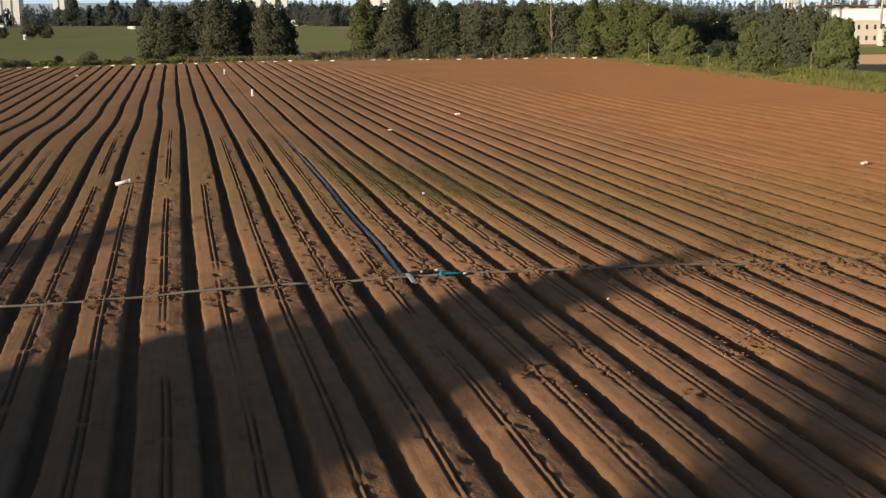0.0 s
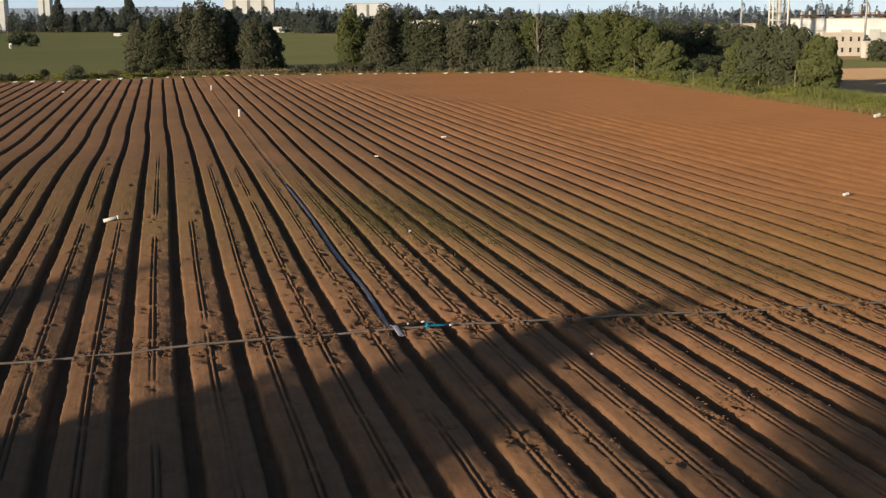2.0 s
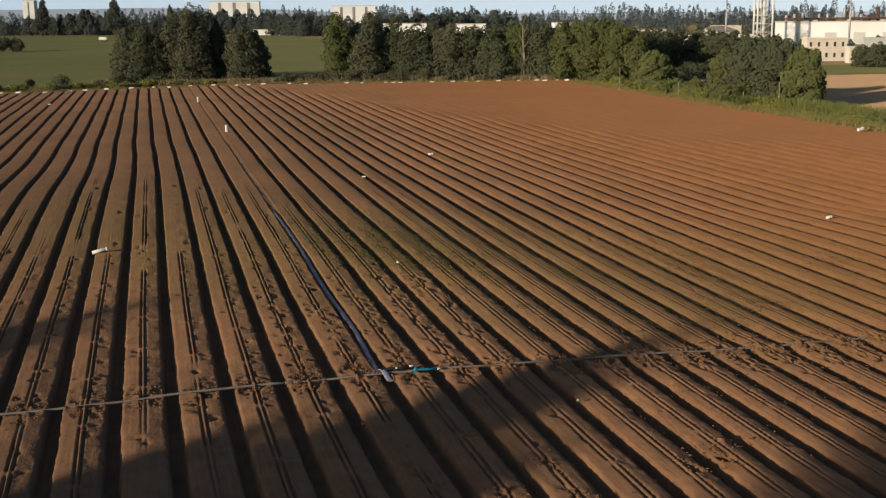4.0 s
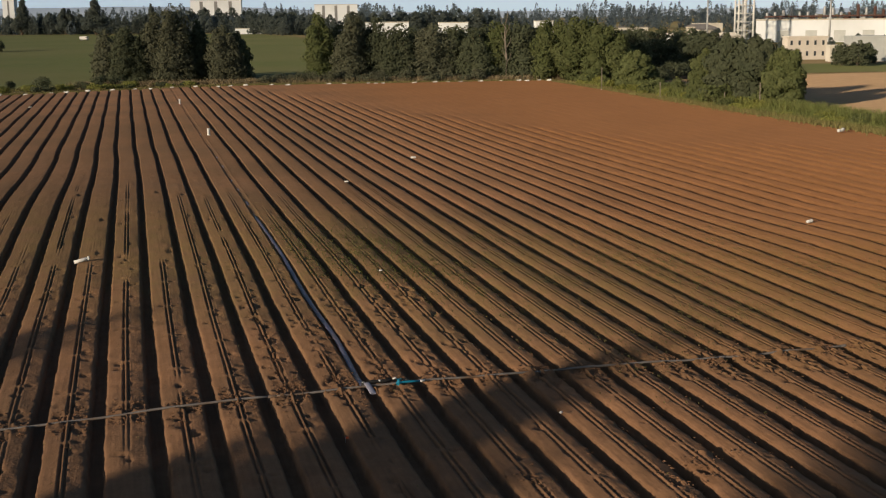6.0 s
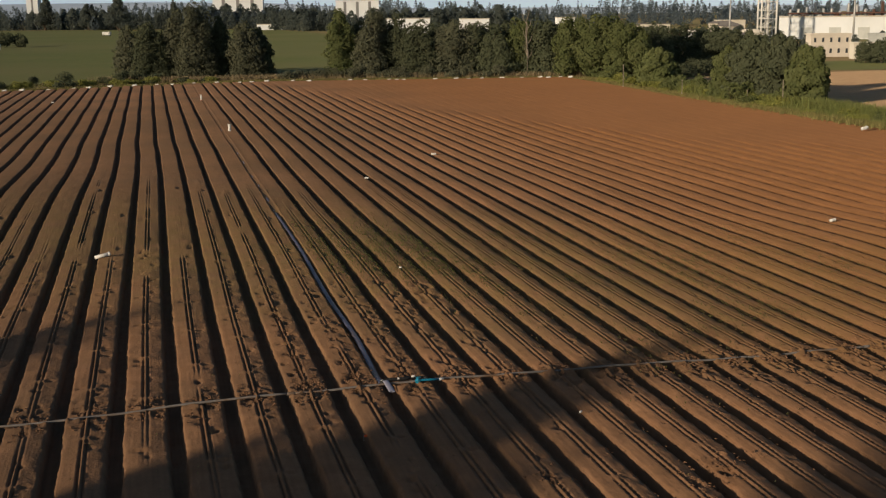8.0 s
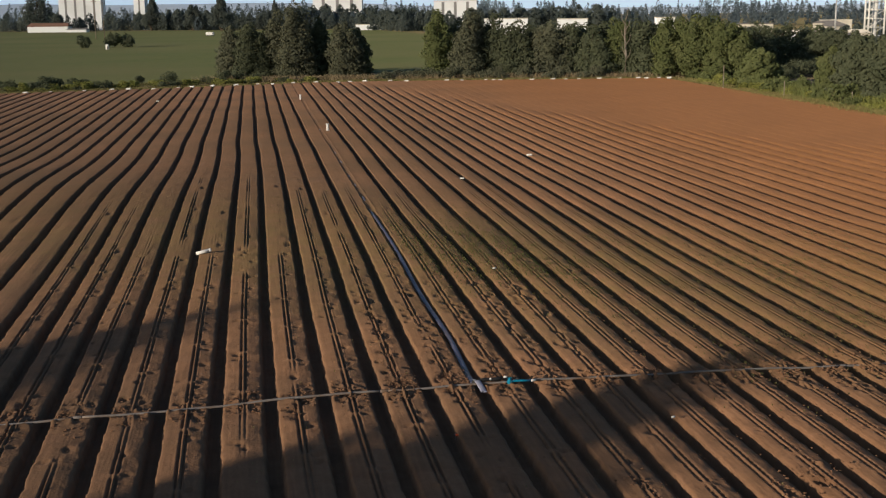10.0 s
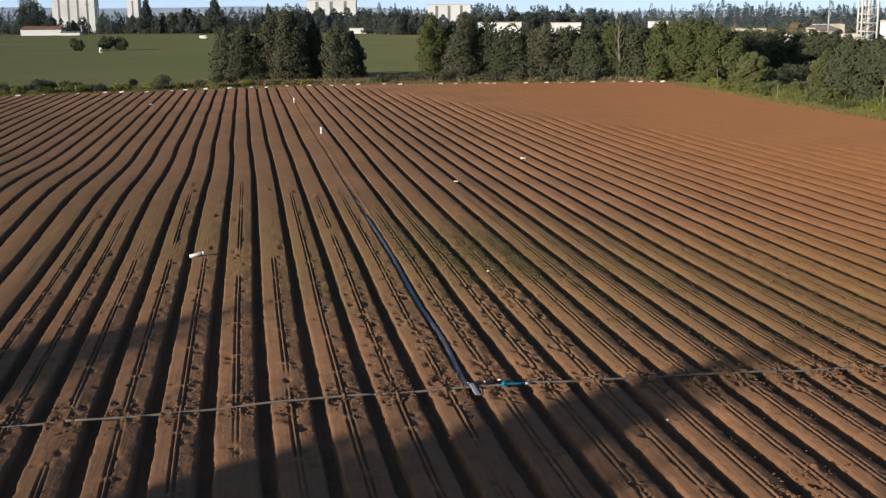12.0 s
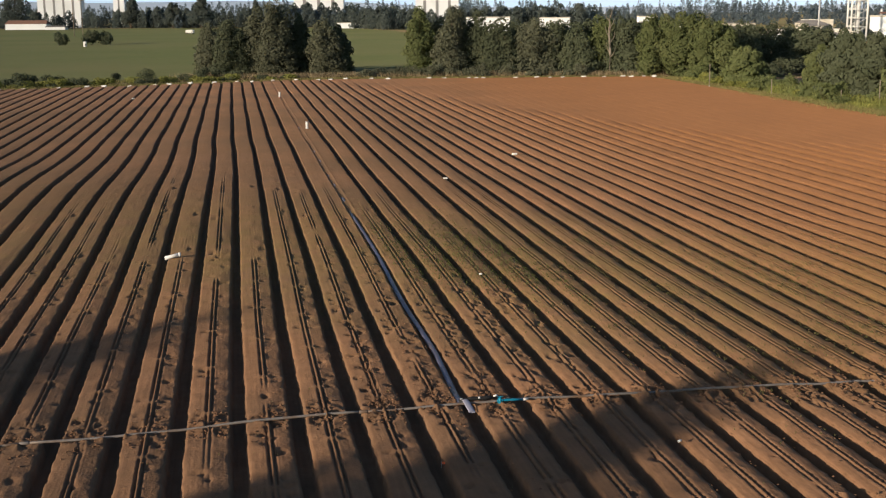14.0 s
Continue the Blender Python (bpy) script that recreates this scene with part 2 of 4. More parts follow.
GREEN_LEAF = material("fresh_leaf", (0.245, 0.265, 0.065), (0.330, 0.325, 0.095), 0.6, 0.8, island=0.15, thing=0.15, through_light=0.25)
REED = material("reed", (0.19, 0.225, 0.070), (0.27, 0.285, 0.105), 0.6, 0.85, island=0.35, through_light=0.25)
STALK = material("dry_stalk", (0.33, 0.26, 0.155), (0.45, 0.36, 0.22), 0.8, 0.9, island=0.3, through_light=0.2)
TUFT = material("grass_tuft", (0.15, 0.138, 0.055), (0.21, 0.182, 0.074), 1.5, 0.85, island=0.3, through_light=0.1)
WEED = material("weed", (0.21, 0.18, 0.07), (0.29, 0.24, 0.10), 1.5, 0.85, island=0.3, through_light=0.2)
WEED_GREEN = material("green_weed", (0.130, 0.150, 0.045), (0.20, 0.20, 0.075), 1.5, 0.85, island=0.3, through_light=0.2)
LEAF = material("leaf", (0.099, 0.117, 0.067), (0.136, 0.152, 0.090), 0.35, 0.8, island=0.10, thing=0.10, through_light=0.26)
LEAF_LIGHT = material("light_leaf", (0.134, 0.161, 0.060), (0.180, 0.202, 0.084), 0.35, 0.8, island=0.12, thing=0.12, through_light=0.26)
LEAF_DRY = material("dull_leaf", (0.125, 0.134, 0.085), (0.166, 0.172, 0.112), 0.4, 0.85, island=0.12, thing=0.1, through_light=0.26)
# distance haze is put into these two leaf colours: paler, bluer and flatter
FAR_HAZE_LEAF = material("far_haze_leaf", (0.165, 0.195, 0.175), (0.205, 0.235, 0.205), 0.05, 0.9, island=0.10, through_light=0.65)
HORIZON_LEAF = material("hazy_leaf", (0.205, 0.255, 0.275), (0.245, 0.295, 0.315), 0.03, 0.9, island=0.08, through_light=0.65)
BARK = material("bark", (0.11, 0.085, 0.06), (0.19, 0.15, 0.11), 3, 0.95, 0.6, 12)
PALE_BARK = material("pale_bark", (0.26, 0.22, 0.17), (0.36, 0.31, 0.25), 2, 0.9, 0.4, 10)
ALU = material("weathered_aluminium", (0.24, 0.21, 0.19), (0.31, 0.28, 0.26), 5, 0.55, metal=0.15, third=(0.22, 0.14, 0.09), third_scale=1.2, third_at=(0.5, 0.65))
HOSE = material("blue_hose", (0.130, 0.124, 0.190), (0.185, 0.174, 0.250), 3, 0.4, third=(0.22, 0.16, 0.15), third_scale=1.0, third_at=(0.48, 0.68))
HOSE_END = material("pale_hose", (0.33, 0.33, 0.42), (0.42, 0.41, 0.50), 5, 0.45)
CYAN = material("cyan_plastic", (0.015, 0.22, 0.36), (0.02, 0.30, 0.46), 6, 0.25)
BLACK = material("black_plastic", (0.018, 0.018, 0.02), (0.03, 0.03, 0.03), 8, 0.5)
WHITE = material("white_plastic", (0.88, 0.87, 0.85), (0.82, 0.81, 0.78), 6, 0.35)
RED = material("red_paint", (0.45, 0.06, 0.04), (0.5, 0.09, 0.05), 6, 0.5)
ORANGE = material("orange_flag", (0.92, 0.15, 0.05), (0.88, 0.18, 0.06), 8, 0.6)
CONCRETE = material("pale_concrete", (0.66, 0.62, 0.54), (0.72, 0.68, 0.60), 0.4, 0.85, third=(0.58, 0.54, 0.47), third_scale=0.08)
PLASTER = material("white_wall", (0.91, 0.94, 0.96), (0.93, 0.95, 0.97), 0.3, 0.8, third=(0.82, 0.84, 0.85), third_scale=0.06)
RIBBED = material("grey_sheet", (0.58, 0.60, 0.58), (0.66, 0.67, 0.65), 0.6, 0.6, metal=0.1)
TAN = material("tan_panel", (0.66, 0.61, 0.54), (0.74, 0.68, 0.60), 0.6, 0.8)
ROOF = material("brown_roof", (0.20, 0.11, 0.08), (0.26, 0.15, 0.11), 0.8, 0.85)
DARK_ROOF = material("grey_roof", (0.16, 0.15, 0.15), (0.22, 0.21, 0.20), 0.8, 0.85)
STEEL = material("galvanised_steel", (0.50, 0.50, 0.50), (0.60, 0.60, 0.60), 2, 0.5, metal=0.4)
RUST = material("rusty_steel", (0.11, 0.06, 0.05), (0.18, 0.10, 0.08), 2, 0.8)
WOOD = material("pole_wood", (0.30, 0.24, 0.18), (0.38, 0.31, 0.24), 3, 0.9)
# the hills' blue is aerial haze painted into their base colour
HILL = material("hazy_hill", (0.34, 0.42, 0.54), (0.38, 0.46, 0.58), 0.004, 1.0)
SKY_BAND = material("hazy_sky", (0.42, 0.55, 0.68), (0.46, 0.58, 0.70), 0.002, 1.0)
SKY_BAND.node_tree.nodes["Principled BSDF"].inputs["Emission Color"].default_value = (0.46, 0.60, 0.76, 1)
SKY_BAND.node_tree.nodes["Principled BSDF"].inputs["Emission Strength"].default_value = 0.55
# grey that holds the shade of recessed balconies
BAY = material("shaded_bay", (0.30, 0.30, 0.31), (0.38, 0.38, 0.38), 0.3, 0.8)
GLASS = material("window_glass", (0.05, 0.06, 0.07), (0.07, 0.08, 0.09), 0.5, 0.15)


# ---- mesh helpers ----
def mesh(name, verts, faces, mat, smooth=False):
    me = bpy.data.meshes.new(name)
    me.from_pydata([tuple(map(float, p)) for p in verts], [], faces)
    me.materials.append(mat)
    if smooth:
        me.polygons.foreach_set("use_smooth", [True] * len(me.polygons))
    return me


def quads(name, pts, mat, corners=4):
    """A mesh of loose polygons from an array (n, corners, 3)."""
    n = len(pts)
    me = bpy.data.meshes.new(name)
    me.vertices.add(n * corners)
    me.vertices.foreach_set("co", np.ascontiguousarray(pts, dtype=np.float32).ravel())
    me.loops.add(n * corners)
    me.loops.foreach_set("vertex_index", np.arange(n * corners, dtype=np.int32))
    me.polygons.add(n)
    me.polygons.foreach_set("loop_start", np.arange(0, n * corners, corners, dtype=np.int32))
    me.update(calc_edges=True)
    me.materials.append(mat)
    return me


def grids(name, parts, mat, smooth=True):
    """A mesh of grids, each an array (rows, columns, 3)."""
    co, loops, base = [], [], 0
    for g in parts:
        r, c = g.shape[:2]
        i = base + np.arange(r * c).reshape(r, c)
        loops.append(np.stack([i[:-1, :-1], i[:-1, 1:], i[1:, 1:], i[1:, :-1]], -1).reshape(-1, 4))
        co.append(g.reshape(-1, 3))
        base += r * c
    co, loops = np.concatenate(co), np.concatenate(loops)
    me = bpy.data.meshes.new(name)
    me.vertices.add(len(co))
    me.vertices.foreach_set("co", co.astype(np.float32).ravel())
    me.loops.add(loops.size)
    me.loops.foreach_set("vertex_index", loops.astype(np.int32).ravel())
    me.polygons.add(len(loops))
    me.polygons.foreach_set("loop_start", np.arange(0, loops.size, 4, dtype=np.int32))
    me.polygons.foreach_set("use_smooth", np.full(len(loops), smooth))
    me.update(calc_edges=True)
    me.materials.append(mat)
    return me


def part(name, data, parent=None, label="", at=None):
    """Links a mesh, or a bmesh with its material, as one object under a parent."""
    ob = new(name, data)
    if parent is not None:
        ob.parent = parent
    if at is not None:
        ob.matrix_local = at
    return tagged(ob, label) if label else ob


def done(bm, name, mat, smooth=False):
    me = bpy.data.meshes.new(name)
    bmesh.ops.recalc_face_normals(bm, faces=bm.faces)
    bm.to_mesh(me)
    bm.free()
    me.materials.append(mat)
    if smooth:
        me.polygons.foreach_set("use_smooth", [True] * len(me.polygons))
    return me


def box(name, mat, lo, hi, bevel=0.0):
    bm = bmesh.new()
    c = [(a + b) / 2 for a, b in zip(lo, hi)]
    s = [b - a for a, b in zip(lo, hi)]
    bmesh.ops.create_cube(bm, size=1, matrix=Matrix.Translation(c) @ Matrix.Diagonal((*s, 1)))
    if bevel:
        bmesh.ops.bevel(bm, geom=bm.edges[:], offset=bevel, segments=2, affect="EDGES")
    return done(bm, name, mat)


def tube(name, mat, points, radii, sides=8, bm=None, smooth=True):
    """A capped tube along points, with a radius at each."""
    own = bm is None
    bm = bm or bmesh.new()
    rings = []
    for i, p in enumerate(points):
        a, b = Vector(points[max(i - 1, 0)]), Vector(points[min(i + 1, len(points) - 1)])
        q = (b - a).to_track_quat("Z", "X")
        rings.append([bm.verts.new(Vector(p) + q @ Vector((radii[i] * math.cos(k * math.tau / sides), radii[i] * math.sin(k * math.tau / sides), 0))) for k in range(sides)])
    for r0, r1 in zip(rings, rings[1:]):
        for k in range(sides):
            bm.faces.new((r0[k], r0[(k + 1) % sides], r1[(k + 1) % sides], r1[k]))
    bm.faces.new(rings[0][::-1])
    bm.faces.new(rings[-1])
    return done(bm, name, mat, smooth) if own else bm


def empty(name, label, category, group="", at=None):
    ob = new(name)
    ob.empty_display_size = 0.2
    if at is not None:
        ob.matrix_basis = at
    return tagged(ob, label, category, group)


# ---- ground, to the horizon ----
def sheet(name, outline, z, mat, label):
    bm = bmesh.new()
    bm.faces.new([bm.verts.new((x, y, z)) for x, y in outline])
    me = done(bm, name, mat)
    return tagged(new(name, me), label, "ground", kind="structure")


gu, gv = np.meshgrid(np.array([-4600, -60, 2, 6, 40, 70.6, 72, 120, 4600.0]), np.array([-2500, -20, -13, -12, 60, 150, 168, 260, 4900.0]), indexing="ij")
sunk = (gu > 5) & (gu < 71) & (gv > -12.5) & (gv < 160)
gx, gy = uv(gu, gv)
ground = tagged(new("ground", grids("ground", [np.stack([gx, gy, np.where(sunk, -1.4, -0.42)], -1)], DIRT, False)), "dry grassy ground reaching to the horizon", "ground", kind="structure")
sheet("green_field", [(-700, 160), (-112, 181), (-84, 193), (-66, 206), (-42, 219), (16, 224), (-60, 600), (-150, 880), (-350, 930), (-900, 940)], -0.36, CROP, "low green crop field beyond the hedgerow")
sheet("grass_strip", [(62, 224), (330, 248), (330, 268), (62, 262)], -0.36, CROP, "strip of green grass before the plant")
sheet("grass_verge", [(19, 214), (24, 196), (31, 160), (40, 130), (52, 88), (60, 70), (58, 95), (47, 142), (42, 180), (40, 214)], -0.37, CROP, "green grass under the hedgerow")
sheet("bare_field", [(36, 205), (48, 140), (60, 60), (330, 60), (330, 245), (75, 222)], -0.36, BARE, "pale bare field beyond the reeds")


# ---- ploughed field: beds with furrows ----
def far_end(x):
    """Where the beds end, by x."""
    return np.interp(x, [-140, -85, -68, -45, -33, 18, 30], [140, 173, 181, 196, 199, 204, 204])


W_FINE = np.array([-0.81, -0.73, -0.67, -0.64, -0.61, -0.58, -0.55, -0.51, -0.44, -0.32, -0.22, -0.165, -0.125, -0.09, -0.066, -0.042, 0, 0.042, 0.066, 0.09, 0.125, 0.165, 0.22, 0.32, 0.44, 0.51, 0.55, 0.58, 0.61, 0.64, 0.67, 0.73, 0.81])
W_COARSE = np.array([-0.81, -0.75, -0.685, -0.65, -0.61, -0.57, -0.51, -0.38, -0.19, 0.0, 0.19, 0.38, 0.51, 0.57, 0.61, 0.65, 0.685, 0.75, 0.81])


def wander(u, v):
    """Sideways wander of the beds, the same for neighbours."""
    lane = np.interp(u, [-12, -9, -4, 1, 4, 8, 10, 12, 14], [0.0, 0.10, 0.14, 0.11, -0.03, -0.08, -0.20, -0.08, 0.0])
    return 0.16 * (vnoise(v / 11, u / 30, 3) - 0.5) + lane * np.interp(v, [56, 68, 84, 105], [0.0, 1.0, 1.0, 0.0])


def bed_grid(k, vs, ws, holes):
    uc = FURROW0 + PITCH * (k + 0.5)
    v, w = np.meshgrid(vs, ws, indexing="ij")
    u = uc + w
    edge = 0.05 * (vnoise(v * 2.2, np.sign(w) * 3 + k * 7, 1) - 0.5) + 0.055 * (vnoise(v * 6, np.sign(w) * 5 + k * 3, 2) - 0.5)
    a = np.abs(w) + edge
    half = half_bed(u, v)
    t = np.clip((a - half) / 0.07, 0, 1)
    z = -furrow_depth(u, v) * t - ((np.interp(v, [40, 75], [0.040, 0.016]) + 0.02 * np.clip((u - 8) / 5, 0, 1)) * (np.minimum(a, half) / half) ** 2 + 0.024 * (np.minimum(a, half) / half) ** 10) * np.clip(furrow_depth(u, v) / 0.2, 0.05, 1) + terrain(u, v)
    rough = np.interp(u, [3, 9], [0.55, 0.75])
    z += 0.02 * np.exp(-((a - half + 0.04) / 0.05) ** 2) * vnoise(v * 5, k * 3.3 + np.sign(w), 11)
    z += np.interp(u, [6, 9], [0.03, 0.014]) * (vnoise(u * 2.2, v * 1.6, 10) - 0.5) + rough * (1 - 0.85 * np.exp(-(w / 0.2) ** 2)) * (0.03 * (vnoise(u * 5, v * 5, 4) - 0.5) + 0.02 * (vnoise(u * 14, v * 14, 5) - 0.5))
    run = vnoise(v / 4.1, k * 1.7 + 0 * v, 6)
    stop = np.exp(-(((v + k * 1.3) % 4.3 - 2.1) / 0.16) ** 2)
    deep = np.where(u > 7.5, 0.095, 0.085) * np.clip((run - np.where(u > 7.5, -0.1, 0.12)) * 4, 0, 1) * np.where(u > 7.5, 0.72 - np.interp(v, [34, 38], [0.62, 0.15]) * np.cos(math.tau * (v - 22) / 0.24), 0.85 + 0.6 * (vnoise(v * 7.0, k * 3.1 + np.sign(w), 7) - 0.5)) * np.clip((62 + 26 * LAT[k % 256, 77] - v) / 16, 0, 1) * (1 - stop)
    row = np.where(u > 7.5, 0.088, 0.066)
    z -= deep * np.exp(-((np.abs(w) - row) / np.where(u > 7.5, 0.033, 0.027)) ** 2)
    z += np.where(u > 7.5, 0.014, 0.035 * (0.4 + 1.2 * vnoise(v * 8, k * 5.3 + 0 * v, 14))) * deep / 0.085 * np.exp(-(w / 0.03) ** 2) + 0.006 * deep / 0.085 * np.exp(-((np.abs(w) - 0.125) / 0.03) ** 2)
    z += np.where(u > 7.5, 0.01, 0.03) * stop * np.exp(-(w / 0.25) ** 2)
    side = np.where(k % 3 == 0, -0.27, 0.27)
    z -= np.where(u > 8.5, 0.03, 0.11) * stop ** 4 * np.exp(-((w - side) / 0.10) ** 2) * (v < 66 + 20 * LAT[k % 256, 78])
    near_pipe = np.exp(-((v - pipe_v(u)) / 0.6) ** 2)
    z += near_pipe * (a < 0.64) * (0.08 * vnoise(u * 4, v * 4, 8) + 0.13 * (vnoise(u * 8, v * 7, 9) - 0.5))
    for hv, hw, s, depth in holes:
        z -= depth * np.exp(-((v - hv) / (1.5 * s)) ** 2 - ((w - hw) / s) ** 2)
    u = u + wander(u, v)
    x, y = uv(u, v)
    return np.stack([x, y, z], -1)


# torn-up spots on single beds: across, along
TORN = [(7.7, 25.9), (9.4, 27.5), (9.55, 25.8), (10.45, 23.8), (13.0, 26.8), (14.0, 27.3), (15.1, 28.3), (15.3, 36.1)]


field = tagged(new("field"), "ploughed reddish-brown field of long raised beds", "field", kind="structure")
hole_rng = np.random.default_rng(21)
for k in range(BED_LOW, BED_HIGH + 1):
    uc = FURROW0 + PITCH * (k + 0.5)
    end = 150.0
    for _ in range(12):
        x, y = uv(uc, end)
        end += (far_end(x) - y) / DY * 0.8
    close = -9 < uc < 34
    holes = []
    if close:
        for _ in range(26 if uc < 7.5 else 7):
            hv, s = hole_rng.uniform(18, 60), hole_rng.uniform(0.06, 0.10)
            holes.append((hv, hole_rng.normal(0.1, 0.22), s, hole_rng.uniform(0.05, 0.11)))
        for _ in range(22):
            holes.append((PIPE_V + hole_rng.normal(0, 0.7), hole_rng.uniform(-0.45, 0.45), hole_rng.uniform(0.055, 0.10), hole_rng.uniform(0.06, 0.12)))
        if 4 < uc < 12:
            for _ in range(40):
                holes.append((hole_rng.uniform(36, 50), hole_rng.uniform(-0.45, 0.45), hole_rng.uniform(0.06, 0.10), hole_rng.uniform(0.09, 0.15)))
    for tu, tv in TORN:
        if abs(tu - uc) < 0.81:
            for q in range(7):
                holes.append((tv + hole_rng.normal(0, 0.25), tu - uc + hole_rng.normal(0, 0.18), hole_rng.uniform(0.07, 0.13), hole_rng.uniform(-0.10, 0.14)))
    if close:
        first = [bed_grid(k, np.concatenate([np.arange(-12, 14, 1.0), np.arange(14, 22, 0.15), np.arange(22, 38, 0.08 if uc > 6 else 0.095), np.arange(38, 46, 0.12 if uc > 6 else 0.095), np.arange(46, 58, 0.15), np.arange(58, 90.01, 0.45)]), W_FINE, holes)]
        first.append(bed_grid(k, np.append(np.arange(90, end, 1.5), end), W_COARSE, ()))
    else:
        first = [bed_grid(k, np.concatenate([np.arange(32 if uc < 0 else -12, 90, 0.65), np.append(np.arange(90, end, 1.5), end)]), W_COARSE, ())]
    part("planting_bed", grids("planting_bed", first, SOIL), field)


# ---- clods, weeds ----
def clods(name, count, place, sizes, label):
    r = np.random.default_rng(count)
    base = np.array([(1, 0, 0), (0, 1, 0), (-1, 0, 0), (0, -1, 0), (0, 0, 1), (0, 0, -0.6)], float)
    tri = np.array([(0, 1, 4), (1, 2, 4), (2, 3, 4), (3, 0, 4), (1, 0, 5), (2, 1, 5), (3, 2, 5), (0, 3, 5)])
    c = place(r, count)
    s = r.uniform(*sizes, count) ** 1.0
    v = base[None] * r.uniform(0.6, 1.25, (count, 6, 1)) * s[:, None, None] * np.array([1, 0.8, 0.42])
    ang = r.uniform(0, math.tau, count)
    ca, sa = np.cos(ang)[:, None], np.sin(ang)[:, None]
    v = np.stack([v[..., 0] * ca - v[..., 1] * sa, v[..., 0] * sa + v[..., 1] * ca, v[..., 2]], -1) + c[:, None]
    verts = v.reshape(-1, 3)
    faces = (tri[None] + 6 * np.arange(count)[:, None, None]).reshape(-1, 3)
    return tagged(new(name, mesh(name, verts, faces.tolist(), CLOD)), label, "soil", kind="stuff")


def on_bed(u, v):
    """Height of the soil, nearly, at u, v."""
    w = (u - FURROW0) % PITCH - PITCH / 2
    t = np.clip((np.abs(w) - half_bed(u, v)) / 0.07, 0, 1)
    return -furrow_depth(u, v) * t + terrain(u, v)


def scatter(u, v):
    uu = u + wander(u, v)
    x, y = uv(uu, v)
    return np.stack([x, y, on_bed(u, v) + 0.01], -1)


def along_pipe(r, n):
    u = r.uniform(-9, 26, n)
    v = pipe_v(u) + r.normal(0, 0.6, n)
    w = (u - FURROW0) % PITCH - PITCH / 2
    u = u - w + np.clip(w, -0.55, 0.55) * r.uniform(0.6, 1, n)
    return scatter(u, v)


def over_beds(r, n):
    return scatter(r.uniform(-10, 40, n), r.uniform(17, 75, n))


def by_slots(r, n):
    k = r.integers(-5, 22, n)
    u = FURROW0 + PITCH * (k + 0.5) + r.choice([-1, 1], n) * r.normal(0.19, 0.05, n)
    return scatter(u, r.uniform(17, 60, n))


def by_hose(r, n):
    k = r.integers(3, 6, n)
    return scatter(FURROW0 + PITCH * (k + 0.5) + r.normal(0, 0.3, n), 36 + r.exponential(6, n))


clods("soil_clods", 2400, along_pipe, (0.018, 0.075), "loose soil clods thrown up beside the pipe")
clods("soil_crumbs", 5000, over_beds, (0.01, 0.028), "small soil crumbs scattered over the beds")
def beyond_hose(r, n):
    u = r.uniform(9, 42, n * 3)
    v = r.uniform(17, 72, n * 3)
    keep = r.random(n * 3) < 0.12 + 1.4 * vnoise(u * 0.45, v * 0.3, 31) ** 3
    u, v = np.resize(u[keep], n), np.resize(v[keep], n)
    return scatter(u + r.normal(0, 0.02, n), v + r.normal(0, 0.05, n))


clods("bed_clods", 3600, beyond_hose, (0.012, 0.042), "rough clods scattered over the beds beyond the hose")
clods("slot_crumbs", 1800, by_slots, (0.01, 0.028), "crumbs of soil beside the seed slots")
clods("trodden_clods", 1000, by_hose, (0.015, 0.05), "trodden clods on the beds beside the hose")


def weeds(name, count, place, height, mat, label, blades=4, broad=0.16):
    r = np.random.default_rng(count + 1)
    c = place(r, count)
    c = np.repeat(c, blades, 0)
    n = len(c)
    h = r.uniform(*height, n)
    a = r.uniform(0, math.tau, n)
    lean = r.uniform(0.2, 0.9, n)
    tip = c + np.stack([np.cos(a) * lean * h, np.sin(a) * lean * h, h], -1)
    wd = broad * h + 0.006
    side = np.stack([-np.sin(a) * wd, np.cos(a) * wd, 0 * a], -1)
    pts = np.stack([c - side, c + side, tip], 1)
    return tagged(new(name, quads(name, pts, mat, 3)), label, "weeds", kind="stuff")


def weed_patch(r, n):
    u = r.uniform(2, 46, n * 6)
    v = r.uniform(33, 78, n * 6)
    heart = np.exp(-(((v - (60 - 0.55 * (u - 8))) / 8.5) ** 2)) * np.clip((u - 2) / 5, 0, 1) * np.clip((46 - u) / 18, 0, 1)
    keep = r.random(n * 6) < heart * (0.15 + 1.3 * vnoise(u * 0.6, v * 0.35, 12) ** 2)
    u, v = u[keep][:n], v[keep][:n]
    return scatter(u, v)


def weed_thin(r, n):
    return scatter(r.uniform(-12, 50, n), r.uniform(18, 95, n))


def bed_edges(r, n):
    k = r.integers(5, 26, n)
    return scatter(FURROW0 + PITCH * k + r.choice([-1, 1], n, p=[0.7, 0.3]) * r.normal(0.30, 0.09, n), r.uniform(18, 66, n))


def torn_spots(r, n):
    at = np.array(TORN)[r.integers(0, len(TORN), n)]
    return scatter(at[:, 0] + r.normal(0, 0.25, n), at[:, 1] + r.normal(0, 0.4, n))


def by_hose_patch(r, n):
    u, v = r.uniform(7.5, 14.5, n * 5), r.normal(56, 8, n * 5)
    keep = r.random(n * 5) < 1.6 * vnoise(u * 0.7, v * 0.25, 23) ** 2 * np.exp(-((v - (59 - 1.1 * (u - 8))) / 7) ** 2)
    return scatter(u[keep][:n], v[keep][:n])


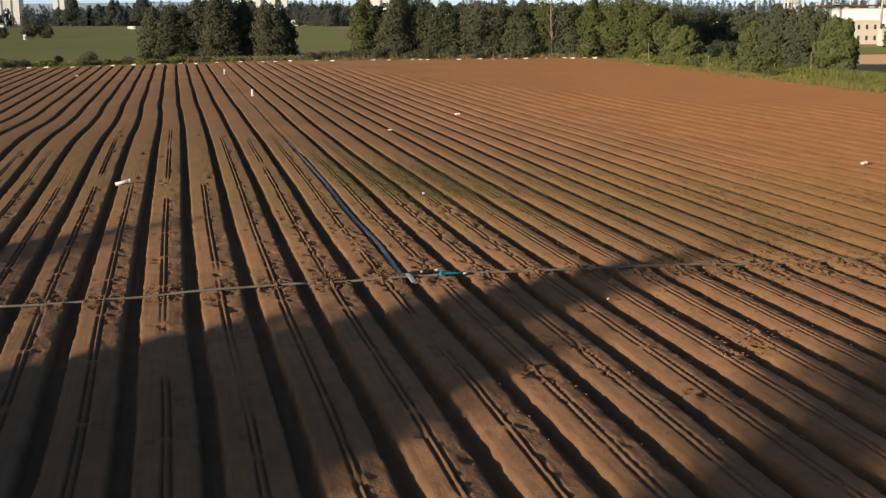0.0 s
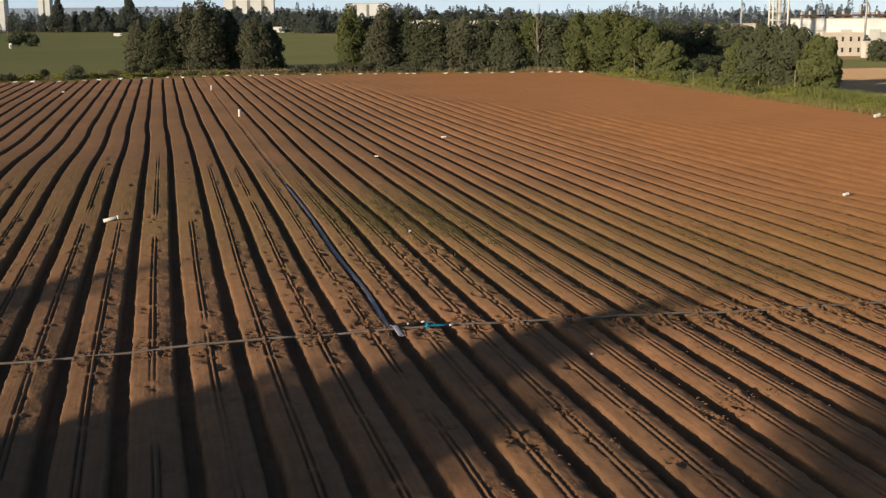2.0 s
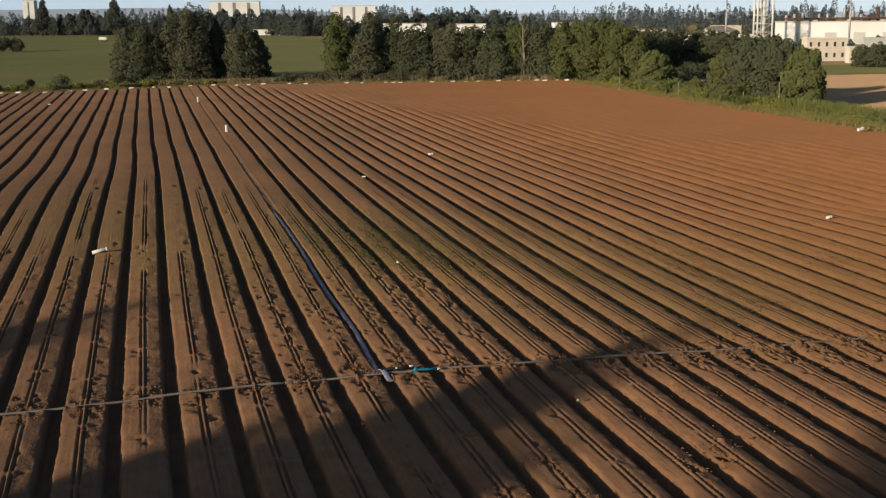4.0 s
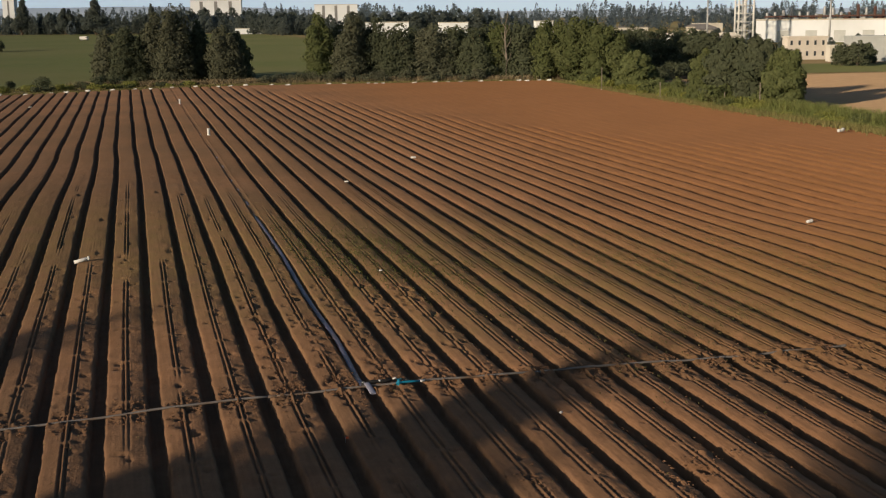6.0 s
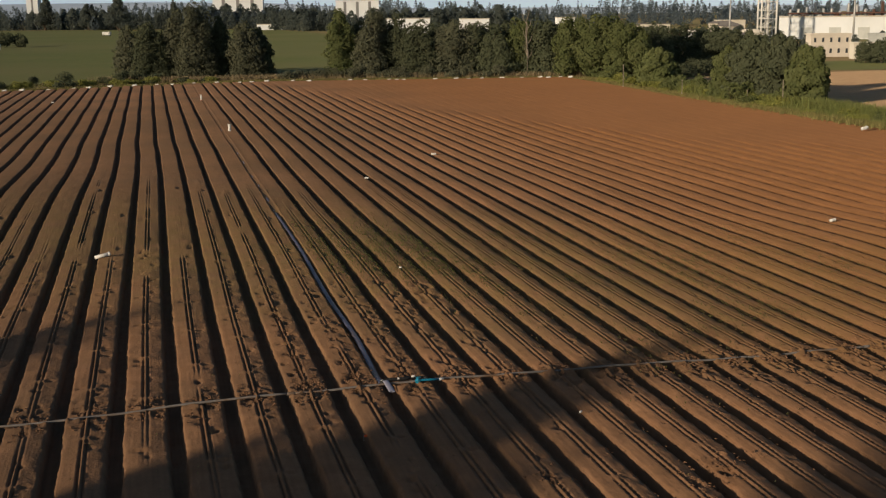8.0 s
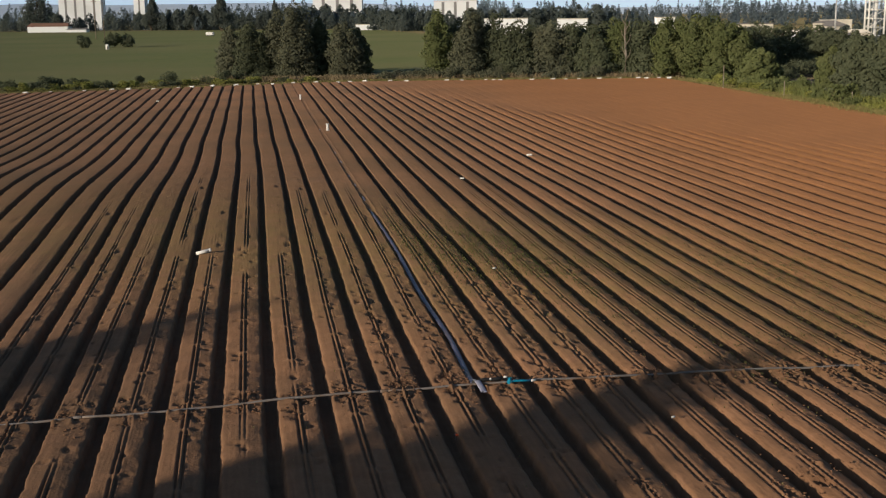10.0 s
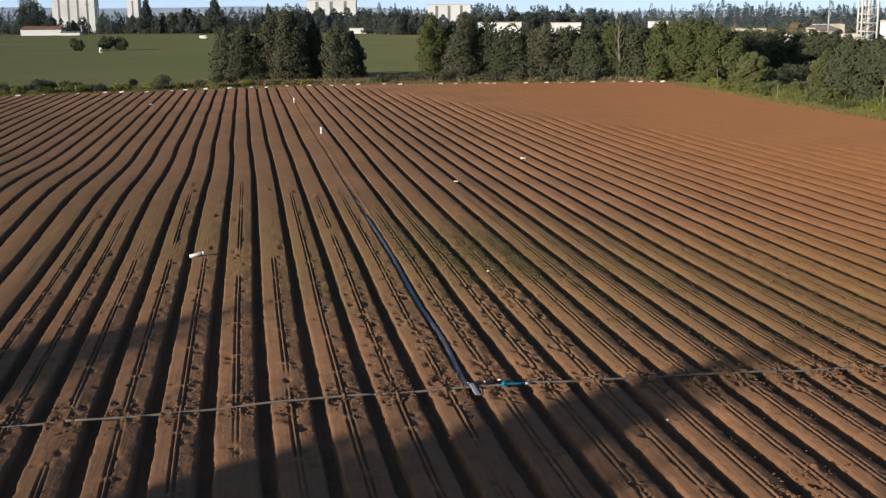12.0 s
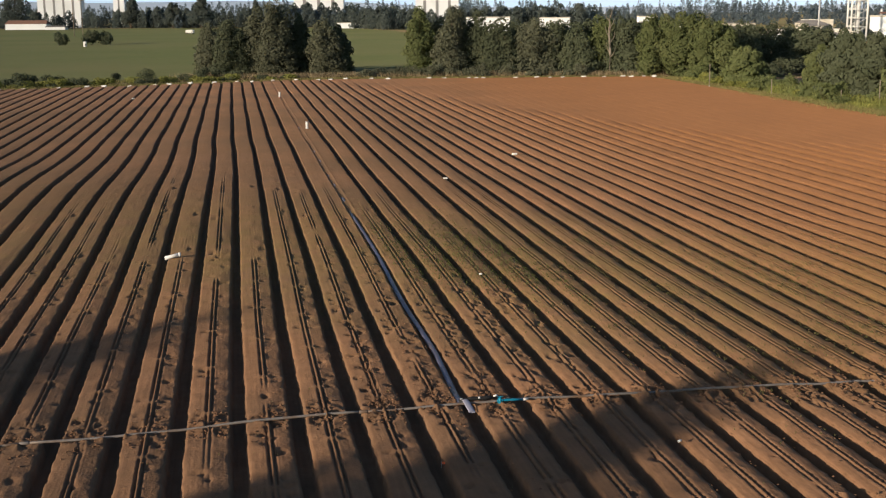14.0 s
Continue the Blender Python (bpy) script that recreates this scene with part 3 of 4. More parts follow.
clods("edge_clods", 2000, bed_edges, (0.018, 0.06), "clods fallen from the ragged bed edges")
clods("torn_clods", 200, torn_spots, (0.025, 0.075), "large clods where the beds are torn up")
weeds("green_weeds", 2200, by_hose_patch, (0.03, 0.10), WEED_GREEN, "low green weeds on the beds beside the hose", 7, 0.07)
weeds("weed_seedlings", 9000, weed_patch, (0.012, 0.045), WEED, "patch of small green weeds on the beds")
def tuft_patch(r, n):
    u = r.uniform(7.6, 44, n * 8)
    v = r.uniform(24, 74, n * 8)
    heart = np.exp(-(((v - (52 - 0.35 * (u - 8))) / 13) ** 2)) * np.clip((46 - u) / 18, 0.15, 1) * np.where(u < 13, v > 43, v > 31)
    keep = r.random(n * 8) < heart * (0.03 + 2.2 * vnoise(u * 0.5, v * 0.3, 13) ** 4)
    u, v = u[keep][:n], v[keep][:n]
    w = (u - FURROW0) % PITCH - PITCH / 2
    edge = r.random(len(u)) < 0.55
    u = np.where(edge, u - w + np.sign(w) * r.normal(0.53, 0.04, len(u)), u)
    return scatter(u, v)


weeds("grass_tufts", 4200, tuft_patch, (0.035, 0.085), TUFT, "sparse yellowish-green grass tufts on the beds", 14, 0.05)
weeds("sparse_seedlings", 1500, weed_thin, (0.02, 0.06), WEED, "sparse small green seedlings on the beds")


# ---- irrigation pipe, hose and valve ----
def pipe_z(u):
    return 0.03 + 0.02 * math.sin(u * 0.9) + 0.012 * math.sin(u * 2.3) - 0.035 * min(1, max(0, u - 19.3))    # the end lies half in the soil


pipe = empty("irrigation_pipe", "dull grey aluminium irrigation pipe laid across the beds", "pipe")
joints = [-32, -23, -14, -5, 4, 13, 19.8, 25]
for a, b in zip(joints, joints[1:]):
    pts = []
    for i in range(19):
        u = a + (b - a) * i / 18
        x, y = uv(u, float(pipe_v(u)))
        pts.append((x, y, pipe_z(u) + float(terrain(u, 36))))
    part("pipe_length", tube("pipe_length", ALU, pts, [0.037] * 19, 10), pipe)
    x, y = uv(b, float(pipe_v(b)))
    zc = pipe_z(b) + float(terrain(b, 36))
    part("coupling", tube("coupling", ALU, [(x - 0.12, y - 0.033, zc), (x - 0.1, y - 0.028, zc), (x + 0.1, y + 0.028, zc), (x + 0.12, y + 0.033, zc)], [0.037, 0.05, 0.05, 0.037], 10), pipe)


def ribbon(name, mat, us, vs, zs, half):
    """A flattened hose: an oval section swept along."""
    rows = []
    for u, v, z, wide in zip(us, vs, zs, np.broadcast_to(half, np.shape(us))):
        ring = []
        for q in range(9):
            a = q * math.tau / 8
            x, y = uv(u + wide * math.cos(a), v)
            ring.append((x, y, z + 0.020 * math.sin(a)))
        rows.append(ring)
    return grids(name, [np.array(rows)], mat)


hose = empty("lay_flat_hose", "faded blue lay-flat hose lying in a furrow", "hose")
vs = np.concatenate([np.arange(PIPE_V + 0.2, 80, 0.4), np.arange(80, 128, 0.8)])
us = HOSE_U - 0.03 + np.interp(vs, [36, 41], [-0.12, 0.0]) + 0.03 * np.sin(vs * 0.35) + 0.08 * (vnoise(vs / 5, 0 * vs, 15) - 0.5) + wander(HOSE_U + 0 * vs, vs)
floor_z = terrain(us, vs) - furrow_depth(HOSE_U + 0 * vs, vs)
zs = floor_z + np.interp(vs, [PIPE_V, PIPE_V + 1.2, 66, 72], [0.28, 0.10, 0.045, -0.03]) + np.where(vs > 66, 0.10 * (vnoise(vs / 2.2, 0 * vs, 17) - 0.72), 0)
part("hose_body", ribbon("hose_body", HOSE, us, vs, zs, np.interp(vs, [36, 52, 70, 128], [0.092, 0.095, 0.070, 0.05])), hose)
vs = np.arange(PIPE_V - 0.55, PIPE_V + 0.21, 0.1)
part("hose_end", ribbon("hose_end", HOSE_END, 6.98 + 0.10 * (PIPE_V - vs), vs, np.interp(vs, [PIPE_V - 0.75, PIPE_V, PIPE_V + 0.2], [-0.08, 0.085, 0.10]), 0.095), hose, "pale folded hose end")


def at_uv(u, v, z):
    x, y = uv(u, v)
    return pose(x, y, z, 0, 0, math.degrees(math.atan2(NY, NX)))


valve = empty("valve_assembly", "bright blue irrigation valve with black pipe, white fittings and glint pieces", "valve", at=at_uv(7.86, PIPE_V + 0.02, 0.05))
part("blue_pipe", tube("blue_pipe", CYAN, [(0.02, -0.02, 0), (0.2, -0.02, 0.02), (0.5, -0.01, 0.01), (0.8, 0, -0.01)], [0.032, 0.036, 0.036, 0.032], 12), valve)
body = part("valve_body", tube("valve_body", CYAN, [(0.1, -0.03, -0.07), (0.1, -0.03, -0.05), (0.1, -0.03, 0.02), (0.1, -0.03, 0.09), (0.1, -0.03, 0.10), (0.1, -0.03, 0.12)], [0.045, 0.058, 0.058, 0.052, 0.03, 0.022], 12), valve)
part("handle", box("handle", CYAN, (0.03, -0.045, 0.12), (0.19, -0.015, 0.14), 0.006), body)
part("flange", tube("flange", CYAN, [(0.03, -0.02, 0.0), (0.05, -0.02, 0.0)], [0.055, 0.055], 12), body)
part("flange", tube("flange", CYAN, [(0.16, -0.02, 0.015), (0.18, -0.02, 0.017)], [0.055, 0.055], 12), body)
# two white pieces added in place of bright glints on the valve
part("white_fitting", tube("white_fitting", WHITE, [(-0.06, 0.13, 0.11), (0.02, 0.135, 0.12), (0.06, 0.135, 0.12)], [0.026, 0.03, 0.024], 10), valve, "small white piece standing in for a glint")
part("white_fitting", tube("white_fitting", WHITE, [(0.8, 0, -0.01), (0.82, 0, -0.01), (0.95, 0.01, -0.01)], [0.033, 0.04, 0.034], 10), valve, "small white piece standing in for a glint")
part("white_clip", tube("white_clip", WHITE, [(-0.5, 0.17, 0.065), (-0.44, 0.17, 0.07)], [0.042, 0.042], 8), valve, "white plastic clip")
part("black_pipe", tube("black_pipe", BLACK, [(-1.05, 0.2, -0.02), (-0.7, 0.21, 0.05), (-0.3, 0.17, 0.05), (-0.1, 0.14, 0.09)], [0.058] * 4, 10), valve, "black plastic pipe")
part("white_cap", tube("white_cap", WHITE, [(-0.98, 0.40, -0.03), (-0.90, 0.40, -0.02)], [0.035, 0.03], 8), valve, "white plastic cap")
part("black_elbow", tube("black_elbow", BLACK, [(0.3, 0.1, -0.06), (0.32, 0.1, 0.03), (0.36, 0.07, 0.06), (0.45, 0.0, 0.05)], [0.04, 0.04, 0.038, 0.034], 10), valve, "black plastic elbow")

# ---- white pieces standing and lying in the field ----
def white_pipe(x, y, z, length, r, turn, rise, label):
    e = empty("plastic_pipe", label, "pipe", at=pose(x, y, z, 0, -rise, turn))
    part("pipe_body", tube("pipe_body", WHITE, [(-length / 2, 0, 0), (length / 2, 0, 0)], [r, r], 12), e)
    part("pipe_collar", tube("pipe_collar", WHITE, [(length / 2 - 0.1, 0, 0), (length / 2 - 0.01, 0, 0)], [r * 1.15, r * 1.15], 12), e)


white_pipe(-17.5, 54.76, 0.25, 0.74, 0.085, 20, 12, "short white plastic pipe lying across a bed")
white_pipe(-3.24, 99.26, -0.50, 0.45, 0.08, 5, 3, "small white pipe fitting lying on a bed")
white_pipe(20.64, 67.61, -0.62, 0.38, 0.085, 25, 6, "small white pipe fitting lying on a bed")
white_pipe(-7.5, 82.9, -0.17, 0.3, 0.05, 5, 0, "small white pipe fitting lying on a bed")
white_pipe(-3.37, 53.15, -0.04, 0.14, 0.035, 10, 0, "small scrap of white plastic lying on a bed")
white_pipe(2.98, 34.02, -0.07, 0.10, 0.028, 40, 0, "small scrap of white plastic lying on a bed")
white_pipe(-55.5, 154.1, 0.06, 0.4, 0.07, 20, 0, "small white pipe fitting lying on a bed")


def riser(x, y, h, r, label, collar):
    e = empty("standpipe", label, "standpipe", "standpipes along the hose", pose(x, y, -0.25))
    stem = part("stem", tube("stem", WHITE, [(0, 0, 0), (0, 0, h * 0.9), (0, 0, h)], [r, r, r * 0.8], 10), e)
    part("cap", tube("cap", WHITE, [(0, 0, h), (0, 0, h + 0.06)], [r * 1.3, r * 1.2], 10), stem)
    part("band", tube("band", collar, [(0, 0, 0.18), (0, 0, 0.32)], [r * 1.12, r * 1.12], 10), stem)


riser(-23.9, 115.2, 0.85, 0.14, "white plastic standpipe beside the blue hose", WHITE)
riser(-36.1, 156.0, 0.95, 0.13, "white plastic standpipe with a red band beside the hose", RED)
flag = empty("marker_flag", "small orange-red marker flag in the soil", "flag", at=pose(-3.11, 31.71, 0))
part("wire", tube("wire", STEEL, [(0, 0, -0.05), (0, 0, 0.13)], [0.005, 0.005], 6), flag)
part("cloth", grids("cloth", [np.array([[(0.0 + 0.045 * i, 0.012 * math.sin(i * 1.3), 0.05 + 0.07 * j) for i in range(3)] for j in range(2)])], ORANGE), flag)

# white line ends along the far edge of the field
r = np.random.default_rng(5)
first_end = None
for i, x in enumerate([-83.5, -80.5, -76, -72.5, -70, -66, -63, -61, -58.5, -55, -52, -49.5, -46.5, -43, -39, -37, -34.8, -30.5, -27.4, -20.6, -18.0, -14.0, -12.6, -11.4, -6.0, -2.4, -0.2, 2.0, 5.5, 9.0, 12.2, 13.5, 15.8, 17.5]):
    y = float(far_end(x)) - r.uniform(-1.6, 1.2)
    m = pose(x, y, -0.18, 0, 0, r.uniform(-30, 30))
    if first_end is None:
        first_end = empty("line_end", "white irrigation line end lying at the bed ends", "pipe fitting", "line ends along the field edge", m)
        part("elbow", tube("elbow", WHITE, [(-0.3, 0, 0.15), (0.1, 0, 0.17), (0.25, 0.02, 0.20), (0.32, 0.02, 0.32)], [0.15, 0.16, 0.18, 0.16], 10), first_end)
        part("plug", tube("plug", WHITE, [(-0.4, 0, 0.15), (-0.29, 0, 0.15)], [0.17, 0.17], 10), first_end)
    else:
        copy_thing(first_end, m @ Matrix.Diagonal((r.uniform(0.7, 1.05),) * 3 + (1,)))


# thin posts along the reeds
for x, y, h in ((23.2, 178.4, 3.6), (37.0, 140.0, 3.4), (29.3, 163.0, 2.2), (34.6, 147.5, 1.8)):
    post = empty("marker_post", "thin pale wooden post at the field edge", "post", "posts along the field edge", pose(x, y, -0.4))
    part("shaft", tube("shaft", PALE_BARK, [(0, 0, -0.2), (0.02, 0, h / 2), (0.0, 0.02, h)], [0.07, 0.06, 0.05], 8), post)
    part("foot", tube("foot", WHITE, [(0, 0, 0.0), (0, 0, 0.35)], [0.14, 0.12], 10), post, "white plastic foot")
copy_thing(first_end, pose(37.9, 113.6, -0.25, 0, 0, 30))


# ---- trees ----
def leaves(r, centres, radii, count, size):
    """Leaf sprays in clumps round lobes: an array of triangles."""
    which = r.choice(len(centres), count, p=np.array([a[0] * a[2] for a in radii]) / sum(a[0] * a[2] for a in radii))
    d = r.normal(size=(count, 3))
    d /= np.linalg.norm(d, axis=1)[:, None]
    rad = r.uniform(0.74, 1.0, count) ** 0.5
    rad *= 0.70 + 0.62 * vnoise(d[:, 0] * 4 + which * 5, d[:, 2] * 4 + d[:, 1] * 3, 20)
    c = np.array(centres)[which] + d * rad[:, None] * np.array(radii)[which]
    face = d + 0.3 * r.normal(size=(count, 3)) + np.array([0, 0, 0.15])
    face /= np.linalg.norm(face, axis=1)[:, None]
    a = np.cross(face, r.normal(size=(count, 3)))
    a /= np.linalg.norm(a, axis=1)[:, None]
    b = np.cross(face, a)
    s = size * r.uniform(0.6, 1.4, count)[:, None]
    return np.stack([c - a * s, c + 0.55 * a * s - b * s * 0.8, c + 0.55 * a * s + b * s * 0.8], 1)


def crown_lobes(r, height, width, kind, bare, lean):
    """Centres and half sizes of the lobes that make up a crown."""
    out = []
    if kind == "column":            # several upright spires side by side
        spires = max(3, int(round(width * 0.85)))
        for i in range(spires):
            a = i * 2.4 + r.uniform(-0.4, 0.4)
            off = width * 0.30 * (0 if i == 0 else r.uniform(0.6, 1.1))
            tall = height * (1.0 if i == 0 else r.uniform(0.66, 0.97))
            wide = width * r.uniform(0.23, 0.32)
            for j in range(6):
                t = (j + 0.5) / 6
                rr = wide * (1.0 - 0.62 * t ** 2.6) * r.uniform(0.85, 1.15)
                b = r.uniform(0, math.tau)
                out.append(((lean[0] * t + off * math.cos(a) * (1 - 0.2 * t) + 0.25 * rr * math.cos(b), lean[1] * t + off * math.sin(a) * (1 - 0.2 * t) + 0.25 * rr * math.sin(b),
                             tall * (bare + (1 - bare) * (0.04 + 0.86 * t))), (rr, rr, tall * 0.115)))
        return out
    lobes = 24 if kind == "round" else 16
    for i in range(lobes):
        t = (i + 0.5) / lobes
        z = height * (bare + (1 - bare) * (0.07 + 0.82 * t))
        if kind == "cone":
            reach, rr, rz = width * 0.5 * (1.05 - t) * 0.6, width * 0.5 * (1.05 - t) * 0.75 + 0.25, height * 0.09
        else:
            shape = (1 - max(0.0, t - 0.45) ** 1.8 * 1.7) * (0.85 + 0.3 * r.random())
            reach = width * 0.5 * shape * 0.62
            rr = width * 0.5 * shape * r.uniform(0.28, 0.48) + 0.2
            rz = height * r.uniform(0.09, 0.15)
        a = i * 2.4 + r.uniform(-0.5, 0.5)
        out.append(((lean[0] * t + reach * math.cos(a), lean[1] * t + reach * math.sin(a), z), (rr, rr, rz)))
    return out


def tree(label, height, width, leaf, bark, seed, kind="round", count=4200, size=0.30, bare=0.18, at=None):
    r = np.random.default_rng(seed)
    e = empty("tree", label, "tree", at=at)
    bm = bmesh.new()
    lean = r.normal(0, 0.03 * height, 2)
    trunk = [(lean[0] * t, lean[1] * t, -0.5 + (height * 0.8 + 0.5) * t) for t in (0, 0.1, 0.3, 0.6, 1)]
    tr = 0.022 * height
    tube("", bark, trunk, [tr * 1.5, tr, tr * 0.8, tr * 0.5, tr * 0.15], 8, bm)
    centres, radii = [], []
    for c, rad in crown_lobes(r, height, width, kind, bare, lean):
        centres.append(c)
        radii.append(rad)
        zb = max(0.3, c[2] - height * 0.22)
        q = zb / (height * 0.8)
        base = (lean[0] * q, lean[1] * q, zb)
        tube("", bark, [base, tuple((p + s) / 2 + (0, 0, 0.2)[n] for n, (p, s) in enumerate(zip(base, c))), c], [tr * 0.45, tr * 0.3, tr * 0.08], 5, bm)
    part("trunk", done(bm, "trunk", bark, True), e)
    part("crown", quads("crown", leaves(r, centres, radii, count, size), leaf, 3), e)
    return e


def bush(label, height, width, leaf, seed, count=900, size=0.2, at=None):
    r = np.random.default_rng(seed)
    e = empty("bush", label, "bush", at=at)
    bm = bmesh.new()
    centres, radii = [], []
    for i in range(6):
        a, q = i * 2.4, r.uniform(0.1, 0.32) * width
        z = height * r.uniform(0.35, 0.7)
        c = (q * math.cos(a), q * math.sin(a), z)
        centres.append(c)
        radii.append((width * 0.26, width * 0.26, height * 0.34))
        tube("", BARK, [(0.05 * math.cos(a), 0.05 * math.sin(a), -0.3), c], [0.04, 0.012], 6, bm)
    part("stem", done(bm, "stem", BARK, True), e)
    part("foliage", quads("foliage", leaves(r, centres, radii, count, size), leaf, 3), e)
    return e


Z0 = -0.4
# x, y, height, width, leaf, kind
TREES = [
    (-64.4, 222, 10.2, 5.0, LEAF_DRY, "round"), (-60.0, 219, 10.6, 5.8, LEAF, "round"), (-54.6, 221, 13.2, 5.8, LEAF_DRY, "round"), (-51.0, 217, 14.8, 6.2, LEAF_DRY, "round"), (-47.4, 222, 11.8, 4.4, LEAF, "round"),
    (-42.2, 219, 10.6, 5.2, LEAF_DRY, "round"), (-39.8, 222, 9.4, 3.8, LEAF, "round"),
    (-23.8, 221, 12.8, 5.4, LEAF_LIGHT, "round"), (-19.0, 219, 12.9, 6.5, LEAF_DRY, "round"), (-13.8, 221, 12.2, 6.5, LEAF, "round"), (-9.2, 218, 10.6, 6.5, LEAF, "round"),
    (-3.2, 218, 10.6, 7.0, LEAF_DRY, "round"), (1.5, 220, 10.0, 6.0, LEAF, "round"), (5.0, 216, 9.6, 5.5, LEAF, "round"), (8.6, 218, 10.8, 6.0, LEAF_LIGHT, "round"), (13.0, 216, 10.6, 6.0, LEAF, "round"),
    (-21.0, 224, 10.6, 5.0, LEAF, "round"), (-16.5, 224, 10.2, 6.0, LEAF, "round"), (-6.2, 224, 10.0, 6.0, LEAF, "round"), (3.4, 223, 9.4, 6.0, LEAF, "round"), (11, 222, 10.0, 6.0, LEAF, "round"), (16, 219, 9.6, 6.0, LEAF, "round"), (-57.0, 225, 8.0, 4.0, LEAF, "round"),
    (18.5, 212, 10.6, 7.5, LEAF_LIGHT, "round"), (23.5, 208, 11.2, 9.0, LEAF_LIGHT, "round"), (28.0, 203, 9.8, 8.0, LEAF_LIGHT, "round"), (31.0, 190, 5.0, 4.5, LEAF_LIGHT, "round"),
    (28.6, 180, 5.6, 5.0, LEAF_LIGHT, "round"), (41, 236, 8.8, 10, LEAF, "round"), (48.5, 222, 7.8, 8, LEAF, "round"), (49, 240, 8.6, 10, LEAF, "round"), (35, 226, 9.0, 9, LEAF, "round"),
    (34.7, 157, 6.6, 4.6, LEAF_LIGHT, "round"), (36.5, 153, 8.6, 5.6, LEAF, "round"), (38.6, 147, 8.4, 5.0, LEAF, "round"), (40.5, 142, 7.2, 4.6, LEAF_LIGHT, "round"),
]
NAMES = {LEAF: "dark green bushy tree in the hedgerow", LEAF_LIGHT: "lighter green leafy tree in the hedgerow", LEAF_DRY: "dull olive tree with thin foliage in the hedgerow"}
for i, (x, y, h, w, leaf, kind) in enumerate(TREES):
    t = tree(NAMES[leaf], h - Z0, w * (1.35 if x < 17 else 1.1), leaf, BARK, 100 + i, "column" if x < 17 else kind, 14000 if y < 223 else 8000, 0.215, 0.0, pose(x, y, Z0, 0, 0, 40 * i))
    tagged(t, group="hedgerow trees")

for i in range(15):
    x = -22.0 + 3.65 * i
    h = 9.7 + 1.1 * float(LAT[i, 40])
    tagged(tree("dark green bushy tree in the hedgerow", h, 6.2, LEAF, BARK, 160 + i, "column", 5000, 0.26, 0.0, pose(x, 227 - 0.35 * max(0, x - 14), Z0, 0, 0, 63 * i)), group="hedgerow trees")

snag = empty("dead_tree", "bare pale dead tree among the hedgerow trees", "dead tree", at=pose(10.4, 214, Z0))
bm = bmesh.new()
tube("", PALE_BARK, [(0, 0, -0.3), (0.1, 0, 4), (-0.2, 0, 8), (0, 0, 12)], [0.22, 0.18, 0.12, 0.04], 8, bm)
for i in range(9):
    a, z = i * 2.2, 3 + i * 0.9
    tube("", PALE_BARK, [(0, 0, z), (0.7 * math.cos(a), 0.7 * math.sin(a), z + 0.9), (1.0 * math.cos(a), 1.0 * math.sin(a), z + 2)], [0.09, 0.06, 0.02], 6, bm)
part("trunk", done(bm, "trunk", PALE_BARK, True), snag)

# tall trees out of sight behind and beside the drone, whose shadows lie on the beds
TAN_EL = math.tan(SUN_EL)


def near_tree(along, across, reach, width, bare=0.0, sprays=2200):
    """A tree at along, across (in the shadow's direction and beside it), whose shadow reaches to `reach`."""
    x, y = along * SUN_AZ[0] + across * SUN_AZ[1], along * SUN_AZ[1] - across * SUN_AZ[0]
    h = ((reach - along) * TAN_EL - Z0) / 1.02
    tagged(tree("tall slender dark tree at the near end of the field", h, width, LEAF, BARK, 300 + int(7 * abs(across)), "round", sprays, 0.34, bare, pose(x, y, Z0)), group="trees at the near end")


for across, reach, width in ((-26.2, 20.5, 1.0), (-25.6, 21.5, 1.5), (-24.8, 20.5, 1.7), (-24.2, 22.5, 1.5), (-24.0, 18.0, 1.2), (-23.3, 17.2, 1.3), (-22.6, 16.6, 1.3), (-22.0, 17.5, 1.2), (-21.4, 28.0, 1.7), (-20.6, 26.0, 1.7), (-19.8, 24.0, 1.7),
                             (-19.0, 21.5, 1.8), (-18.2, 19.5, 1.8), (-17.4, 17.0, 1.8), (-16.7, 15.0, 1.8)):
    near_tree(-12 - 0.4 * (across % 1), across, reach, width)
for across, reach, width, bare in ((-23.8, 31.5, 0.8, 0.78), (-23.4, 29.8, 1.1, 0.79), (-22.8, 28.0, 1.4, 0.80), (-22.1, 26.0, 1.5, 0.79)):     # bare below, so that light falls through
    near_tree(-12 - 0.4 * (across % 1), across, reach, width, bare, 900)
for across, reach, width in ((-40.8, 27.5, 1.3), (-40.2, 25.5, 1.6), (-39.3, 23.5, 1.7), (-38.4, 21.5, 1.7), (-37.5, 19.5, 1.7), (-36.6, 17.5, 1.7), (-35.6, 15.5, 1.7)):
    near_tree(-19 - 0.4 * (across % 1), across, reach, width)
for across, reach, width, bare, sprays in ((-12.6, 36.5, 4.0, 0.80, 330), (-11.4, 22.5, 1.6, 0.7, 1200), (-10.2, 22.5, 2.2, 0.0, 2200), (-8.6, 23.0, 2.6, 0.0, 2000), (-6.4, 24.5, 3.6, 0.0, 2300)):
    near_tree(-20, across, reach, width, bare, sprays)

# ---- verge: grass, shrubs, reeds ----
def strip(r, n, pts, half):
    pts = np.array(pts, float)
    q = r.uniform(0, len(pts) - 1, n)
    i = q.astype(int)
    f = (q - i)[:, None]
    c = pts[i] * (1 - f) + pts[i + 1] * f
    return np.concatenate([c + r.normal(0, half, (n, 2)), np.full((n, 1), Z0)], 1)


